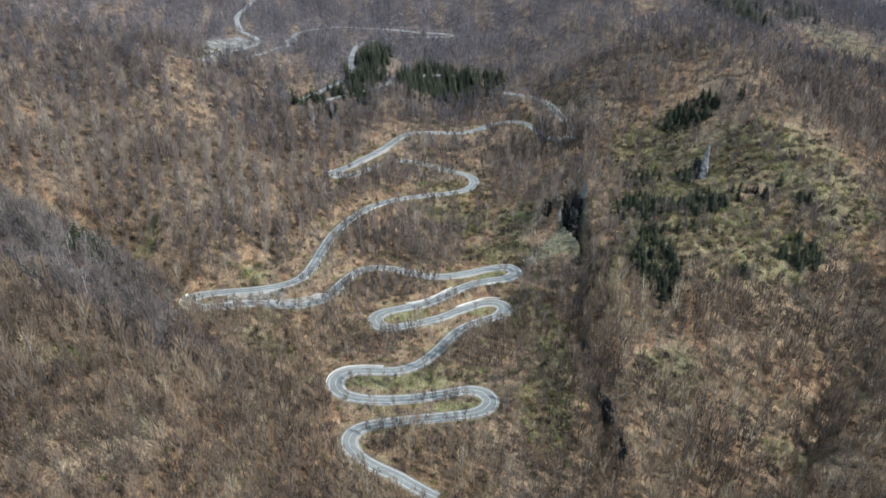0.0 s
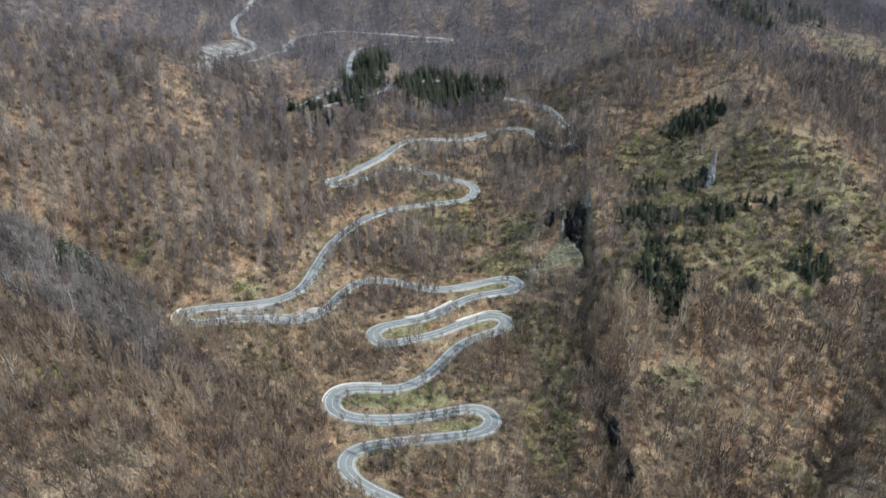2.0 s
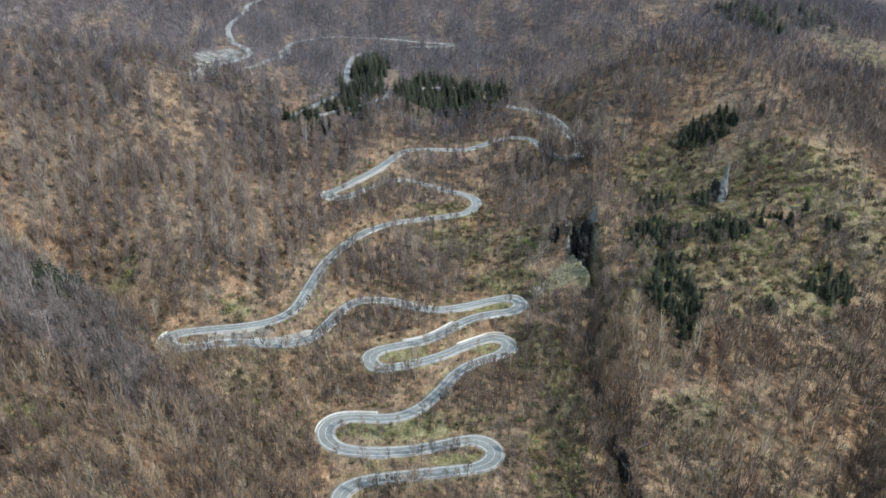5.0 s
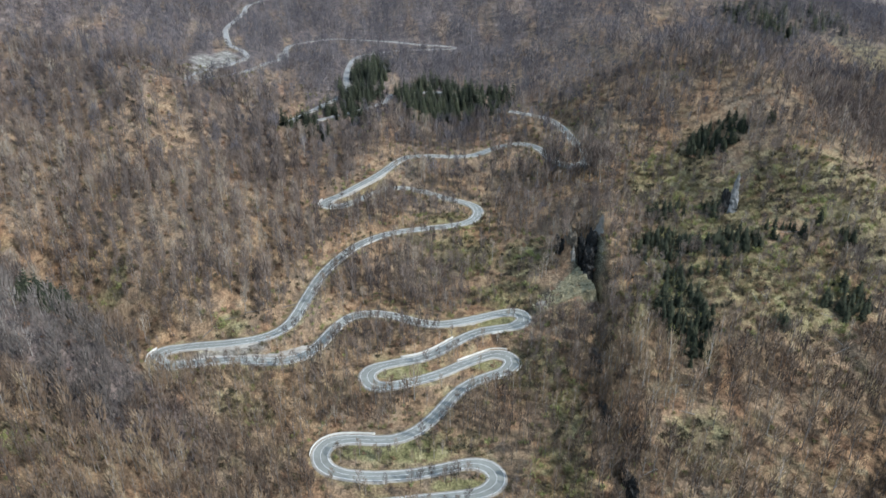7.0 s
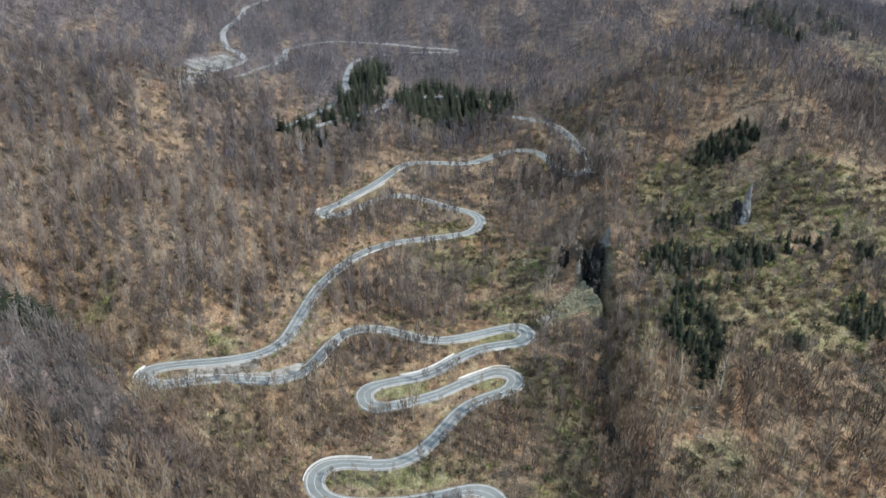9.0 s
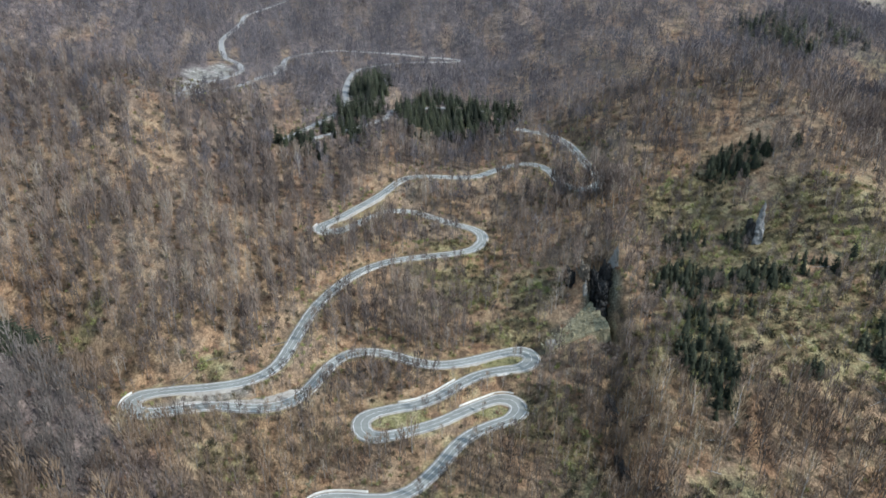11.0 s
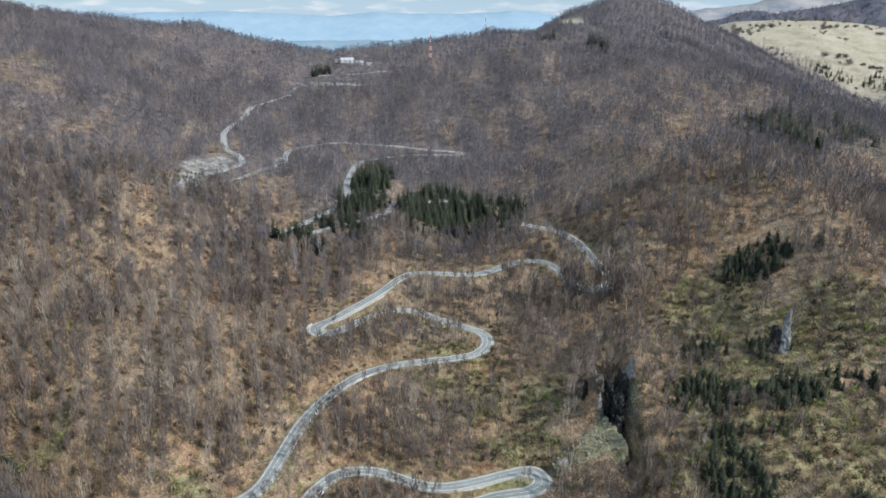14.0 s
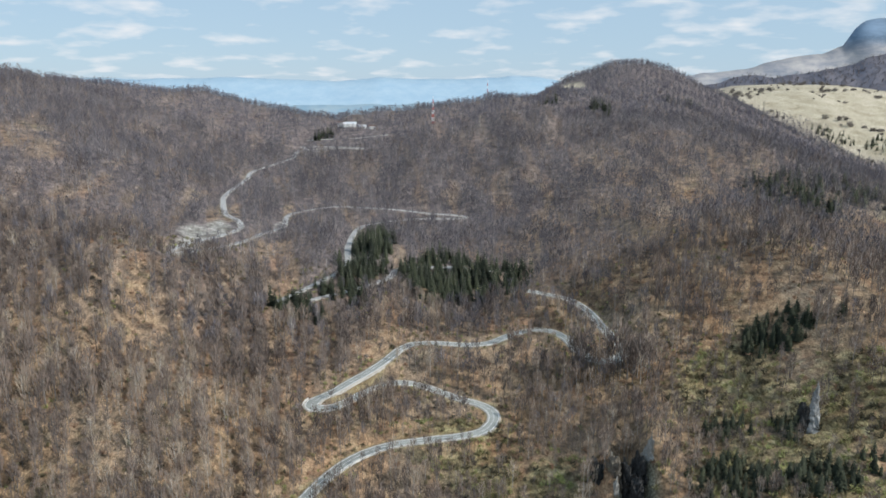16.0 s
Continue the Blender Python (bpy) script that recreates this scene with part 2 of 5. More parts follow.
# ---- the road's line ----
LOWER_BENDS = [
    (-2.8, 286.2, -9.0), (-14.1, 293.1, -7.4), (-27.5, 301.2, -5.6), (-39.4, 306.9, -4.0),
    (-48.1, 312.1, -2.9), (-54.9, 319.0, -1.8), (-57.2, 324.5, -1.0), (-56.3, 331.1, -0.6),
    (-50.5, 336.3, -0.2), (-42.0, 339.3, 0.3), (-29.7, 340.7, 1.0), (-12.0, 342.2, 2.0),
    (5.8, 343.7, 3.0), (18.2, 345.1, 3.7), (26.6, 348.9, 4.1), (30.6, 355.2, 4.5),
    (28.8, 361.9, 4.6), (22.7, 366.3, 4.8), (13.4, 366.6, 5.1), (-1.4, 362.0, 5.5),
    (-16.0, 358.0, 5.8), (-30.5, 355.8, 6.2), (-45.0, 355.3, 6.6), (-57.8, 357.1, 7.0),
    (-66.4, 361.4, 7.2), (-70.7, 368.3, 7.4), (-70.6, 375.8, 7.7), (-65.6, 381.3, 8.2),
]
TWIN_BENDS = [
    (-55.0, 382.9, 9.0), (-39.5, 380.8, 10.1), (-28.1, 380.9, 10.9), (-16.8, 386.1, 11.8),
    (-7.4, 396.1, 12.7), (0.4, 407.1, 13.6), (7.8, 418.7, 14.5), (17.0, 427.9, 15.4),
    (29.7, 434.8, 16.3), (40.5, 439.9, 17.1), (46.5, 447.8, 17.7), (43.7, 455.5, 18.1),
    (35.1, 457.6, 18.3), (24.1, 452.1, 18.6), (11.0, 443.4, 18.9), (-1.6, 434.0, 19.2),
    (-13.9, 427.3, 19.6), (-28.0, 421.5, 19.9), (-40.0, 418.7, 20.2), (-47.2, 422.9, 20.4),
    (-49.2, 431.7, 20.7), (-43.5, 437.8, 21.3), (-31.1, 441.8, 22.3), (-16.5, 444.8, 23.4),
    (-3.8, 451.4, 24.4), (9.1, 462.2, 25.6), (22.5, 471.0, 26.7), (35.9, 474.7, 27.7),
]
LAYBY_BEND = [
    (49.3, 476.7, 28.6), (57.5, 484.0, 29.2), (55.1, 493.0, 29.5), (46.1, 493.9, 29.6),
    (34.5, 489.9, 29.6), (20.7, 484.0, 29.7), (7.1, 479.1, 29.8), (-4.0, 477.2, 29.8),
    (-17.4, 479.8, 29.9), (-31.1, 486.3, 30.0), (-44.9, 490.7, 30.1), (-58.4, 490.0, 30.5),
    (-66.9, 484.6, 30.8), (-74.4, 472.7, 31.2), (-79.8, 457.6, 31.6), (-85.2, 442.5, 32.0),
    (-85.5, 442.2, 32.1), (-92.7, 433.0, 32.9), (-103.9, 427.5, 33.9), (-117.5, 426.0, 34.9),
    (-131.6, 426.4, 35.9), (-144.5, 423.2, 36.9), (-156.9, 418.9, 37.9), (-166.1, 416.2, 38.6),
    (-173.6, 416.1, 39.1), (-180.0, 421.3, 39.5), (-179.1, 428.2, 39.6), (-171.7, 432.2, 39.8),
]
UPPER_BENDS = [
    (-158.4, 434.9, 40.1), (-137.6, 437.4, 40.6), (-120.8, 441.9, 41.0), (-109.8, 449.3, 41.3),
    (-102.9, 460.7, 41.7), (-99.0, 480.2, 43.0), (-96.2, 497.4, 44.2), (-91.8, 519.5, 45.7),
    (-82.6, 543.3, 47.5), (-71.8, 562.0, 48.9), (-61.8, 573.4, 49.8), (-48.8, 581.9, 50.9),
    (-37.8, 586.5, 51.6), (-14.0, 591.2, 52.6), (8.0, 595.2, 53.6), (22.4, 602.1, 54.3),
    (29.5, 616.4, 54.8), (28.4, 629.6, 55.3), (20.0, 639.0, 55.8), (6.0, 646.2, 56.5),
    (-7.5, 654.8, 57.1), (-23.9, 665.5, 57.9), (-40.3, 670.0, 58.6), (-56.0, 665.5, 59.3),
    (-65.9, 652.9, 59.9), (-76.6, 634.1, 60.7), (-87.3, 620.5, 61.4), (-97.1, 616.2, 61.9),
]
RIDGE_BEND = [
    (-103.2, 619.8, 62.4), (-100.5, 627.8, 63.3), (-90.2, 638.1, 64.8), (-79.2, 652.6, 66.6),
    (-67.5, 667.1, 68.4), (-55.6, 685.6, 70.4), (-45.4, 705.5, 72.3), (-33.8, 715.7, 73.9),
    (-14.0, 714.3, 75.2), (10.6, 706.9, 76.8), (30.0, 708.4, 78.2), (50.6, 725.1, 79.6),
    (71.4, 733.3, 81.2), (85.3, 724.9, 82.8), (94.1, 700.2, 84.8), (97.3, 675.5, 86.3),
    (106.2, 649.4, 88.2), (120.7, 646.4, 89.7), (131.2, 660.9, 90.7), (129.0, 676.4, 91.8),
    (123.1, 706.0, 94.3), (116.8, 739.9, 97.2), (105.4, 765.6, 98.5), (85.9, 778.4, 99.9),
    (67.9, 787.3, 100.9),
]
WOODED_ROAD = [
    (40.0, 838.0, 104.0), (0.0, 850.0, 105.5), (-35.0, 845.0, 106.5), (-58.9, 837.7, 106.3),
    (-64.9, 809.3, 104.9), (-96.5, 775.1, 102.6), (-133.8, 746.8, 100.6), (-151.8, 735.5, 99.9),
    (-157.7, 739.6, 101.2), (-145.5, 754.1, 104.3), (-128.9, 776.7, 108.8), (-108.0, 817.0, 113.5),
    (-116.6, 892.4, 117.5), (-115.5, 974.9, 120.3), (-87.4, 1004.4, 122.1), (-45.5, 1019.1, 123.4),
    (-2.1, 1014.8, 124.6), (15.8, 1019.4, 125.8), (-2.3, 1028.9, 126.9), (-31.5, 1031.4, 128.0),
    (-76.9, 1048.9, 129.4), (-122.4, 1054.5, 130.9), (-159.6, 1052.7, 132.3), (-202.3, 994.4, 133.2),
]
SADDLE_ROAD = [
    (-192.9, 912.2, 133.7), (-206.8, 869.9, 134.1), (-213.5, 831.0, 135.1), (-230.3, 795.8, 136.9),
    (-248.4, 772.8, 138.7), (-261.4, 766.9, 139.8), (-254.1, 802.2, 139.9), (-234.2, 842.1, 139.9),
    (-227.3, 874.0, 140.9), (-240.5, 902.0, 143.5), (-258.6, 920.3, 147.2), (-278.2, 972.0, 151.2),
    (-286.5, 1008.5, 154.8), (-293.5, 1116.5, 158.5), (-299.6, 1166.7, 162.9), (-280.2, 1205.5, 168.5),
    (-259.1, 1247.1, 174.8), (-260.1, 1294.6, 180.7), (-229.5, 1305.5, 185.3), (-140.8, 1269.9, 188.5),
]


def spline(points, step=1.5):
    """Points every step metres along a smooth line through the given ones."""
    p = np.array([points[0]] + list(points) + [points[-1]], float)
    fine = []
    for i in range(1, len(p) - 2):
        t = np.linspace(0, 1, 24, endpoint=False)[:, None]
        a, b, c, d = p[i - 1], p[i], p[i + 1], p[i + 2]
        fine.append(0.5 * (2 * b + (c - a) * t + (2 * a - 5 * b + 4 * c - d) * t**2 + (3 * b - a - 3 * c + d) * t**3))
    fine = np.vstack(fine + [p[-1:]])
    far = np.r_[0, np.cumsum(np.hypot(*np.diff(fine[:, :2], axis=0).T))]
    s = np.arange(0, far[-1], step)
    return np.stack([np.interp(s, far, fine[:, k]) for k in range(3)], 1), s


def smoothed(a, n):
    k = np.ones(2 * n + 1) / (2 * n + 1)
    pad = np.r_[np.repeat(a[:1], n), a, np.repeat(a[-1:], n)]
    return np.convolve(pad, k, "valid")


LANES = [
    [(-262, 1330, 186), (-240, 1300, 182), (-208, 1290, 184)],
    [(-240, 1318, 187), (-191, 1304, 188), (-141, 1276, 188)],
    [(-256, 1358, 194), (-220, 1350, 197), (-178, 1341, 199), (-110, 1329, 207)],
    [(-224, 1425, 208), (-170, 1410, 212), (-130, 1372, 210)],
]
PASS, PASS_S = spline(LOWER_BENDS + TWIN_BENDS + LAYBY_BEND + UPPER_BENDS + RIDGE_BEND)
BACK, BACK_S = spline(WOODED_ROAD + SADDLE_ROAD, 3.0)
for line, n in ((PASS, 14), (BACK, 10)):
    line[:, 2] = smoothed(line[:, 2], n)
    for k in (0, 1):
        line[:, k] = smoothed(line[:, k], 2)


def sides(line):
    d = np.gradient(line[:, :2], axis=0)
    d /= np.linalg.norm(d, axis=1, keepdims=True)
    return np.stack([-d[:, 1], d[:, 0]], 1)


def bend(line, step):
    d = np.gradient(line[:, :2], axis=0)
    a = np.unwrap(np.arctan2(d[:, 1], d[:, 0]))
    return smoothed(np.abs(np.gradient(smoothed(a, 3))) / step, 5)


PASS_WIDE = 3.5 + 1.3 * np.clip((bend(PASS, 1.5) - 0.03) / 0.06, 0, 1)
BACK_WIDE = np.full(len(BACK), 2.7)
ALL = np.vstack([PASS[::2], BACK] + [spline(lane, 4.0)[0] for lane in LANES])
ALL_D = ALL[:, 2] - relief(ALL[:, 0], ALL[:, 1])


# spurs and gullies sharper than the relief's own grid: places and heights along each line, and its half width
RIBS = [
    ([(-150, 356, -2), (-178, 368, 3), (-202, 378, 13), (-226, 388, 20), (-246, 400, 23), (-280, 420, 28), (-330, 445, 30)], 24.0),
    ([(-184, 440, -8), (-202, 444, -24), (-224, 456, -27), (-262, 478, -25), (-310, 498, -10)], 19.0),
    ([(130, 590, 4), (124, 560, 12), (120, 530, 20), (122, 508, 8), (123, 480, 1), (122, 428, 9), (118, 380, 6), (116, 320, 2)], 13.0),
    ([(95, 523, 14), (95, 535, 19), (98, 552, 14), (106, 575, 6)], 6.5),
    ([(126, 590, 3), (150, 606, 9), (176, 622, 3)], 22.0),
    ([(300, 392, -3), (282, 379, -9), (252, 357, -11), (225, 328, -11), (205, 300, -9)], 9.0),
    ([(370, 1735, 10), (382, 1790, 10)], 48.0),
    ([(250, 1715, -7), (285, 1735, -7)], 30.0),
]


def carve(x, y):
    z = np.zeros(len(x))
    for line, wide in RIBS:
        best, high = np.full(len(x), 1e9), np.zeros(len(x))
        for (ax, ay, az), (bx, by, bz) in zip(line, line[1:]):
            t = np.clip(((x - ax) * (bx - ax) + (y - ay) * (by - ay)) / ((bx - ax) ** 2 + (by - ay) ** 2), 0, 1)
            off = np.hypot(x - ax - t * (bx - ax), y - ay - t * (by - ay))
            high = np.where(off < best, az + t * (bz - az), high)
            best = np.minimum(best, off)
        z = z + high * np.exp(-((best / wide) ** 2))
    return z


def near_road(x, y):
    """Distance to the road's middle and its height there."""
    dist, high = np.full(len(x), 1e3), np.zeros(len(x))
    lift = np.zeros(len(x))
    todo = np.where((np.abs(x) < 420) & (y > 200) & (y < 1450))[0]
    for i in range(0, len(todo), 4000):
        j = todo[i : i + 4000]
        d2 = (x[j, None] - ALL[:, 0]) ** 2 + (y[j, None] - ALL[:, 1]) ** 2
        n = d2.argmin(1)
        dist[j] = np.sqrt(d2[np.arange(len(j)), n])
        v = np.exp(-np.minimum(d2 - d2[np.arange(len(j)), n][:, None], 400) / 18.0)
        high[j] = (v @ ALL[:, 2]) / v.sum(1)
        w = np.exp(-d2 / (2 * 11.0**2))
        lift[j] = (w @ ALL_D) / np.maximum(w.sum(1), 5.0)
    return dist, high, lift


def ground_z(x, y):
    x, y = np.atleast_1d(np.asarray(x, float)), np.atleast_1d(np.asarray(y, float))
    dist, high, lift = near_road(x, y)
    z = relief(x, y) + lift + carve(x, y)
    # the narrow ravine beside the cliff, and its shallower run below
    for (ax, ay), (bx, by), wide, deep in (((107, 484), (103, 560), 5.0, 27.0), ((92, 404), (102, 318), 5.0, 6.0), ((109, 478), (92, 404), 5.0, 5.0)):
        t = np.clip(((x - ax) * (bx - ax) + (y - ay) * (by - ay)) / ((bx - ax) ** 2 + (by - ay) ** 2), 0, 1)
        off = np.hypot(x - ax - t * (bx - ax), y - ay - t * (by - ay))
        z = z - deep * np.exp(-((off / wide) ** 2))
    fine = np.array([noise.fractal(Vector((a / 34, b / 34, 0.3)), 1.0, 2.0, 4) for a, b in zip(x, y)])
    spurs = np.array([noise.fractal(Vector((a / 95, b / 260, 1.7)), 1.0, 2.1, 3) for a, b in zip(x, y)])
    gully = np.array([noise.fractal(Vector(((a + 0.3 * b) / 26, b / 120, 6.1)), 1.0, 2.0, 2) for a, b in zip(x, y)])
    z = z + gully * 2.6 * np.clip((dist - 12) / 25, 0, 1) * np.clip((2200 - y) / 600, 0, 1)
    z = z + fine * 1.7 * np.clip((dist - 9) / 20, 0, 1) + spurs * (2.0 + 9.0 * fade((y - 700) / 300)) * np.clip((dist - 12) / 50, 0, 1)
    k = np.clip((dist - 7.6) / 8.5, 0, 1)
    k = k * k * (3 - 2 * k)
    return (high - 0.4) * (1 - k) + z * k, dist


def fade(d):
    d = np.clip(d, 0, 1)
    return d * d * (3 - 2 * d)


def patch(x, y, spots):
    """How much a place lies in one of the ellipses (x, y, half width, half depth)."""
    out = np.zeros(len(x))
    for cx, cy, rx, ry in spots:
        out = np.maximum(out, fade(1.6 - 1.1 * np.hypot((x - cx) / rx, (y - cy) / ry)))
    return out


def glades(x, y):
    """Thin stretches in the wood that run down the slopes."""
    g = np.array([noise.fractal(Vector(((a + 0.22 * b) / 24, b / 95, 12.3)), 1.0, 2.0, 2) for a, b in zip(x, y)])
    rows = np.array([noise.noise(Vector(((a + 0.46 * b) / 9.5, b / 80, 31.0))) for a, b in zip(x, y)])
    west = fade((-50 - x) / 60) * fade((760 - y) / 150)
    g = np.where(west > 0, g * (1 - west) + west * (0.25 * g + 0.95 * rows + 0.10), g)
    return fade((g - 0.02) / 0.42) * fade((y - 400) / 60) * np.clip((1750 - y) / 500, 0, 1)


def on_spur(x, y):
    """The dense grey wood along the crest of the near spur that hides the end of the long bend."""
    best = np.full(len(x), 1e9)
    line = RIBS[0][0]
    for (ax, ay, _), (bx, by, _) in zip(line, line[1:]):
        t = np.clip(((x - ax) * (bx - ax) + (y - ay) * (by - ay)) / ((bx - ax) ** 2 + (by - ay) ** 2), 0, 1)
        best = np.minimum(best, np.hypot(x - ax - t * (bx - ax), y - ay - t * (by - ay)))
    return fade((32 - best) / 16)


GREEN = [(480, 860, 34, 95), (-238, 470, 16, 13), (-225, 485, 9, 16), (150, 372, 28, 16), (76, 400, 14, 36), (215, 325, 22, 12), (-205, 318, 26, 14), (185, 600, 45, 45), (250, 555, 60, 40), (185, 500, 55, 60), (230, 470, 60, 40), (150, 460, 35, 30), (20, 560, 30, 30), (-140, 452, 12, 8), (300, 520, 50, 60), (-20, 380, 45, 8), (60, 440, 22, 25), (66, 350, 18, 40), (10, 600, 35, 14), (62, 545, 22, 30), (40, 510, 30, 14), (-120, 395, 20, 12)]
YARDS = [(-266, 846, 14, 20), (-256, 802, 13, 46), (-244, 858, 10, 22), (-255, 878, 9, 16), (-199, 930, 5, 22)]
PAVED = [(-161, 419, 9, 4.5), (-148, 425, 10, 5), (-135, 431, 10, 5), (-122, 436, 8, 3.5)]
BARE = [(-215, 312, 44, 22), (-250, 345, 26, 14), (-150, 300, 24, 14), (-140, 461, 26, 9), (130, 330, 20, 22), (228, 372, 46, 30), (262, 410, 30, 20), (60, 395, 10, 30), (-190, 500, 30, 20), (20, 520, 40, 10)]
RIB_WOOD = [(268, 370, 16, 7), (244, 350, 14, 8), (226, 330, 10, 9), (126, 515, 9, 30), (124, 455, 10, 34)]
HEDGE = [(124, 633, 18, 8), (104, 640, 14, 8), (96, 652, 8, 10)]
STREAKS = [(313, 1188, 30, 16), (345, 1170, 14, 12), (300, 1085, 9, 50), (330, 1060, 9, 40), (270, 960, 10, 60), (225, 900, 12, 50), (210, 1010, 8, 40), (380, 1040, 10, 40), (-255, 700, 14, 30), (-225, 640, 12, 30), (-265, 790, 20, 12)]
THIN = [(480, 860, 34, 95), (290, 680, 70, 60), (240, 705, 30, 20), (340, 740, 60, 40)]
CLEAR = [(90, 485, 18, 9), (-236, 408, 8, 8), (-234, 426, 10, 8), (114, 496, 5, 10), (92, 520, 7, 8), (252, 1690, 24, 110), (216, 545, 9, 13), (115, 529, 6, 8), (103, 512, 6, 30), (84, 497, 16, 12), (98, 520, 7, 10)]
SCREEN = [(-95, 968, 18, 16), (-72, 990, 26, 12), (-40, 1003, 30, 10)]
MEDIANS = [(-26, 433, 24, 6), (26, 446, 18, 5), (34, 484, 20, 5), (-30, 374, 34, 8), (10, 352, 18, 3), (-112, 447, 12, 4)]
DRY = [(290, 655, 70, 45), (215, 700, 40, 25), (312, 540, 42, 42), (250, 600, 30, 20)]
STRAW = [(1050, 2150, 330, 520), (255, 1725, 26, 95), (1000, 1750, 200, 200)]
STONES = [(113, 520, 5, 16), (70, 491, 6, 5), (78, 495, 7, 6), (86, 499, 8, 7), (95, 502, 8, 7), (101, 520, 6, 36)]

# ---- meshes ----


def mesh_of(name, verts, tris, mats, slots=None, attrs=None, smooth=False):
    """A mesh from arrays of points and triangles; attrs: values per triangle or per point."""
    me = bpy.data.meshes.new(name)
    verts, tris = np.asarray(verts, np.float32), np.asarray(tris, np.int32)
    k = tris.shape[1]
    me.vertices.add(len(verts))
    me.vertices.foreach_set("co", verts.ravel())
    me.loops.add(tris.size)
    me.loops.foreach_set("vertex_index", tris.ravel())
    me.polygons.add(len(tris))
    me.polygons.foreach_set("loop_start", np.arange(0, tris.size, k, dtype=np.int32))
    if smooth:
        me.polygons.foreach_set("use_smooth", np.ones(len(tris), bool))
    for m in mats:
        me.materials.append(m)
    if slots is not None:
        me.polygons.foreach_set("material_index", np.asarray(slots, np.int32))
    for key, vals in (attrs or {}).items():
        dom = "POINT" if len(vals) == len(verts) else "FACE"
        me.attributes.new(key, "FLOAT", dom).data.foreach_set("value", np.asarray(vals, np.float32))
    me.update(calc_edges=True)
    me.validate()
    return me


def part(name, bm, mat, parent, label=""):
    me = bpy.data.meshes.new(name)
    bm.to_mesh(me)
    bm.free()
    me.materials.append(mat)
    ob = new(name, me)
    ob.parent = parent
    return tagged(ob, label)


def thing(name, label, category, m=None, group="", kind=""):
    ob = new(name)
    ob.empty_display_size = 0.5
    if m is not None:
        ob.matrix_world = m
    return tagged(ob, label, category, group, kind)


# ---- ground ----


def graded(lo, a, b, hi, step, grow=1.12):
    mid = list(np.arange(a, b + 0.1, step))
    up, down = [], []
    s = step
    while (up or mid)[-1] + s < hi:
        s *= grow
        up.append((up or mid)[-1] + s)
    s = step
    while (down or [mid[0]])[-1] - s > lo:
        s *= grow
        down.append((down or [mid[0]])[-1] - s)
    return np.array(down[::-1] + mid + up)


def build_ground():
    gx, gy = graded(-5200, -300, 300, 5200, 3.0, 1.09), graded(-2500, 240, 1000, 4950, 3.0, 1.055)
    X, Y = [a.ravel() for a in np.meshgrid(gx, gy)]
    Z, dist = ground_z(X, Y)
    n, m = len(gx), len(gy)
    i = (np.arange(m - 1)[:, None] * n + np.arange(n - 1)).ravel()
    quads = np.stack([i, i + 1, i + n + 1, i + n], 1)
    grass = np.maximum(np.maximum(np.maximum(0.56 * patch(X, Y, GREEN), 1.1 * patch(X, Y, MEDIANS)), 0.24 * fade((X - 40) / 90) * fade((640 - Y) / 120)), 0.55 * np.clip(1.5 - dist / 9, 0, 1))
    meadow = np.maximum(patch(X, Y, STRAW), 0.06 * patch(X, Y, DRY))
    me = mesh_of("ground", np.stack([X, Y, Z], 1), quads, [M_GROUND], attrs={"grass": grass, "meadow": meadow, "scree": patch(X, Y, STONES), "gravel": np.maximum(patch(X, Y, YARDS), 0.9 * patch(X, Y, PAVED)), "upland": (1 - 0.45 * patch(X, Y, STREAKS)) * (1 - (0.25 + 0.35 * fade((1250 - Y) / 350)) * glades(X, Y)) * (1 - 0.35 * patch(X, Y, [(280, 950, 140, 170)])) * np.maximum(0.9 * fade((Y - 610 - 0.6 * np.clip(X + 20, -100, 250)) / 330), 0.75 * on_spur(X, Y))}, smooth=True)
    tagged(new("ground", me), "steep valley slopes under brown leaf litter and patchy grass", "ground", kind="structure")


build_ground()

# ---- the road ----


def ribbon(line, offs, lifts, a=0, b=None):
    """A strip along a line: its edges lie at the offsets (to the left) and lifts given for each point."""
    sl = slice(a, b)
    p, s = line[sl], sides(line)[sl]
    cols = []
    for o, l in zip(offs, lifts):
        o = (o[sl] if isinstance(o, np.ndarray) else np.full(len(p), o))[:, None]
        cols.append(np.hstack([p[:, :2] + s * o, p[:, 2:] + l]))
    v = np.stack(cols, 1)
    n, k = v.shape[:2]
    i = (np.arange(n - 1)[:, None] * k + np.arange(k - 1)).ravel()
    return v.reshape(-1, 3), np.stack([i, i + k, i + k + 1, i + 1], 1)


def strips(name, pieces, mat, label, category, parent=None, kind=""):
    vs, fs, n = [], [], 0
    for v, f in pieces:
        vs.append(v)
        fs.append(f + n)
        n += len(v)
    me = mesh_of(name, np.vstack(vs), np.vstack(fs), [mat], smooth=True)
    ob = new(name, me)
    ob.parent = parent
    return tagged(ob, label, category, kind=kind)


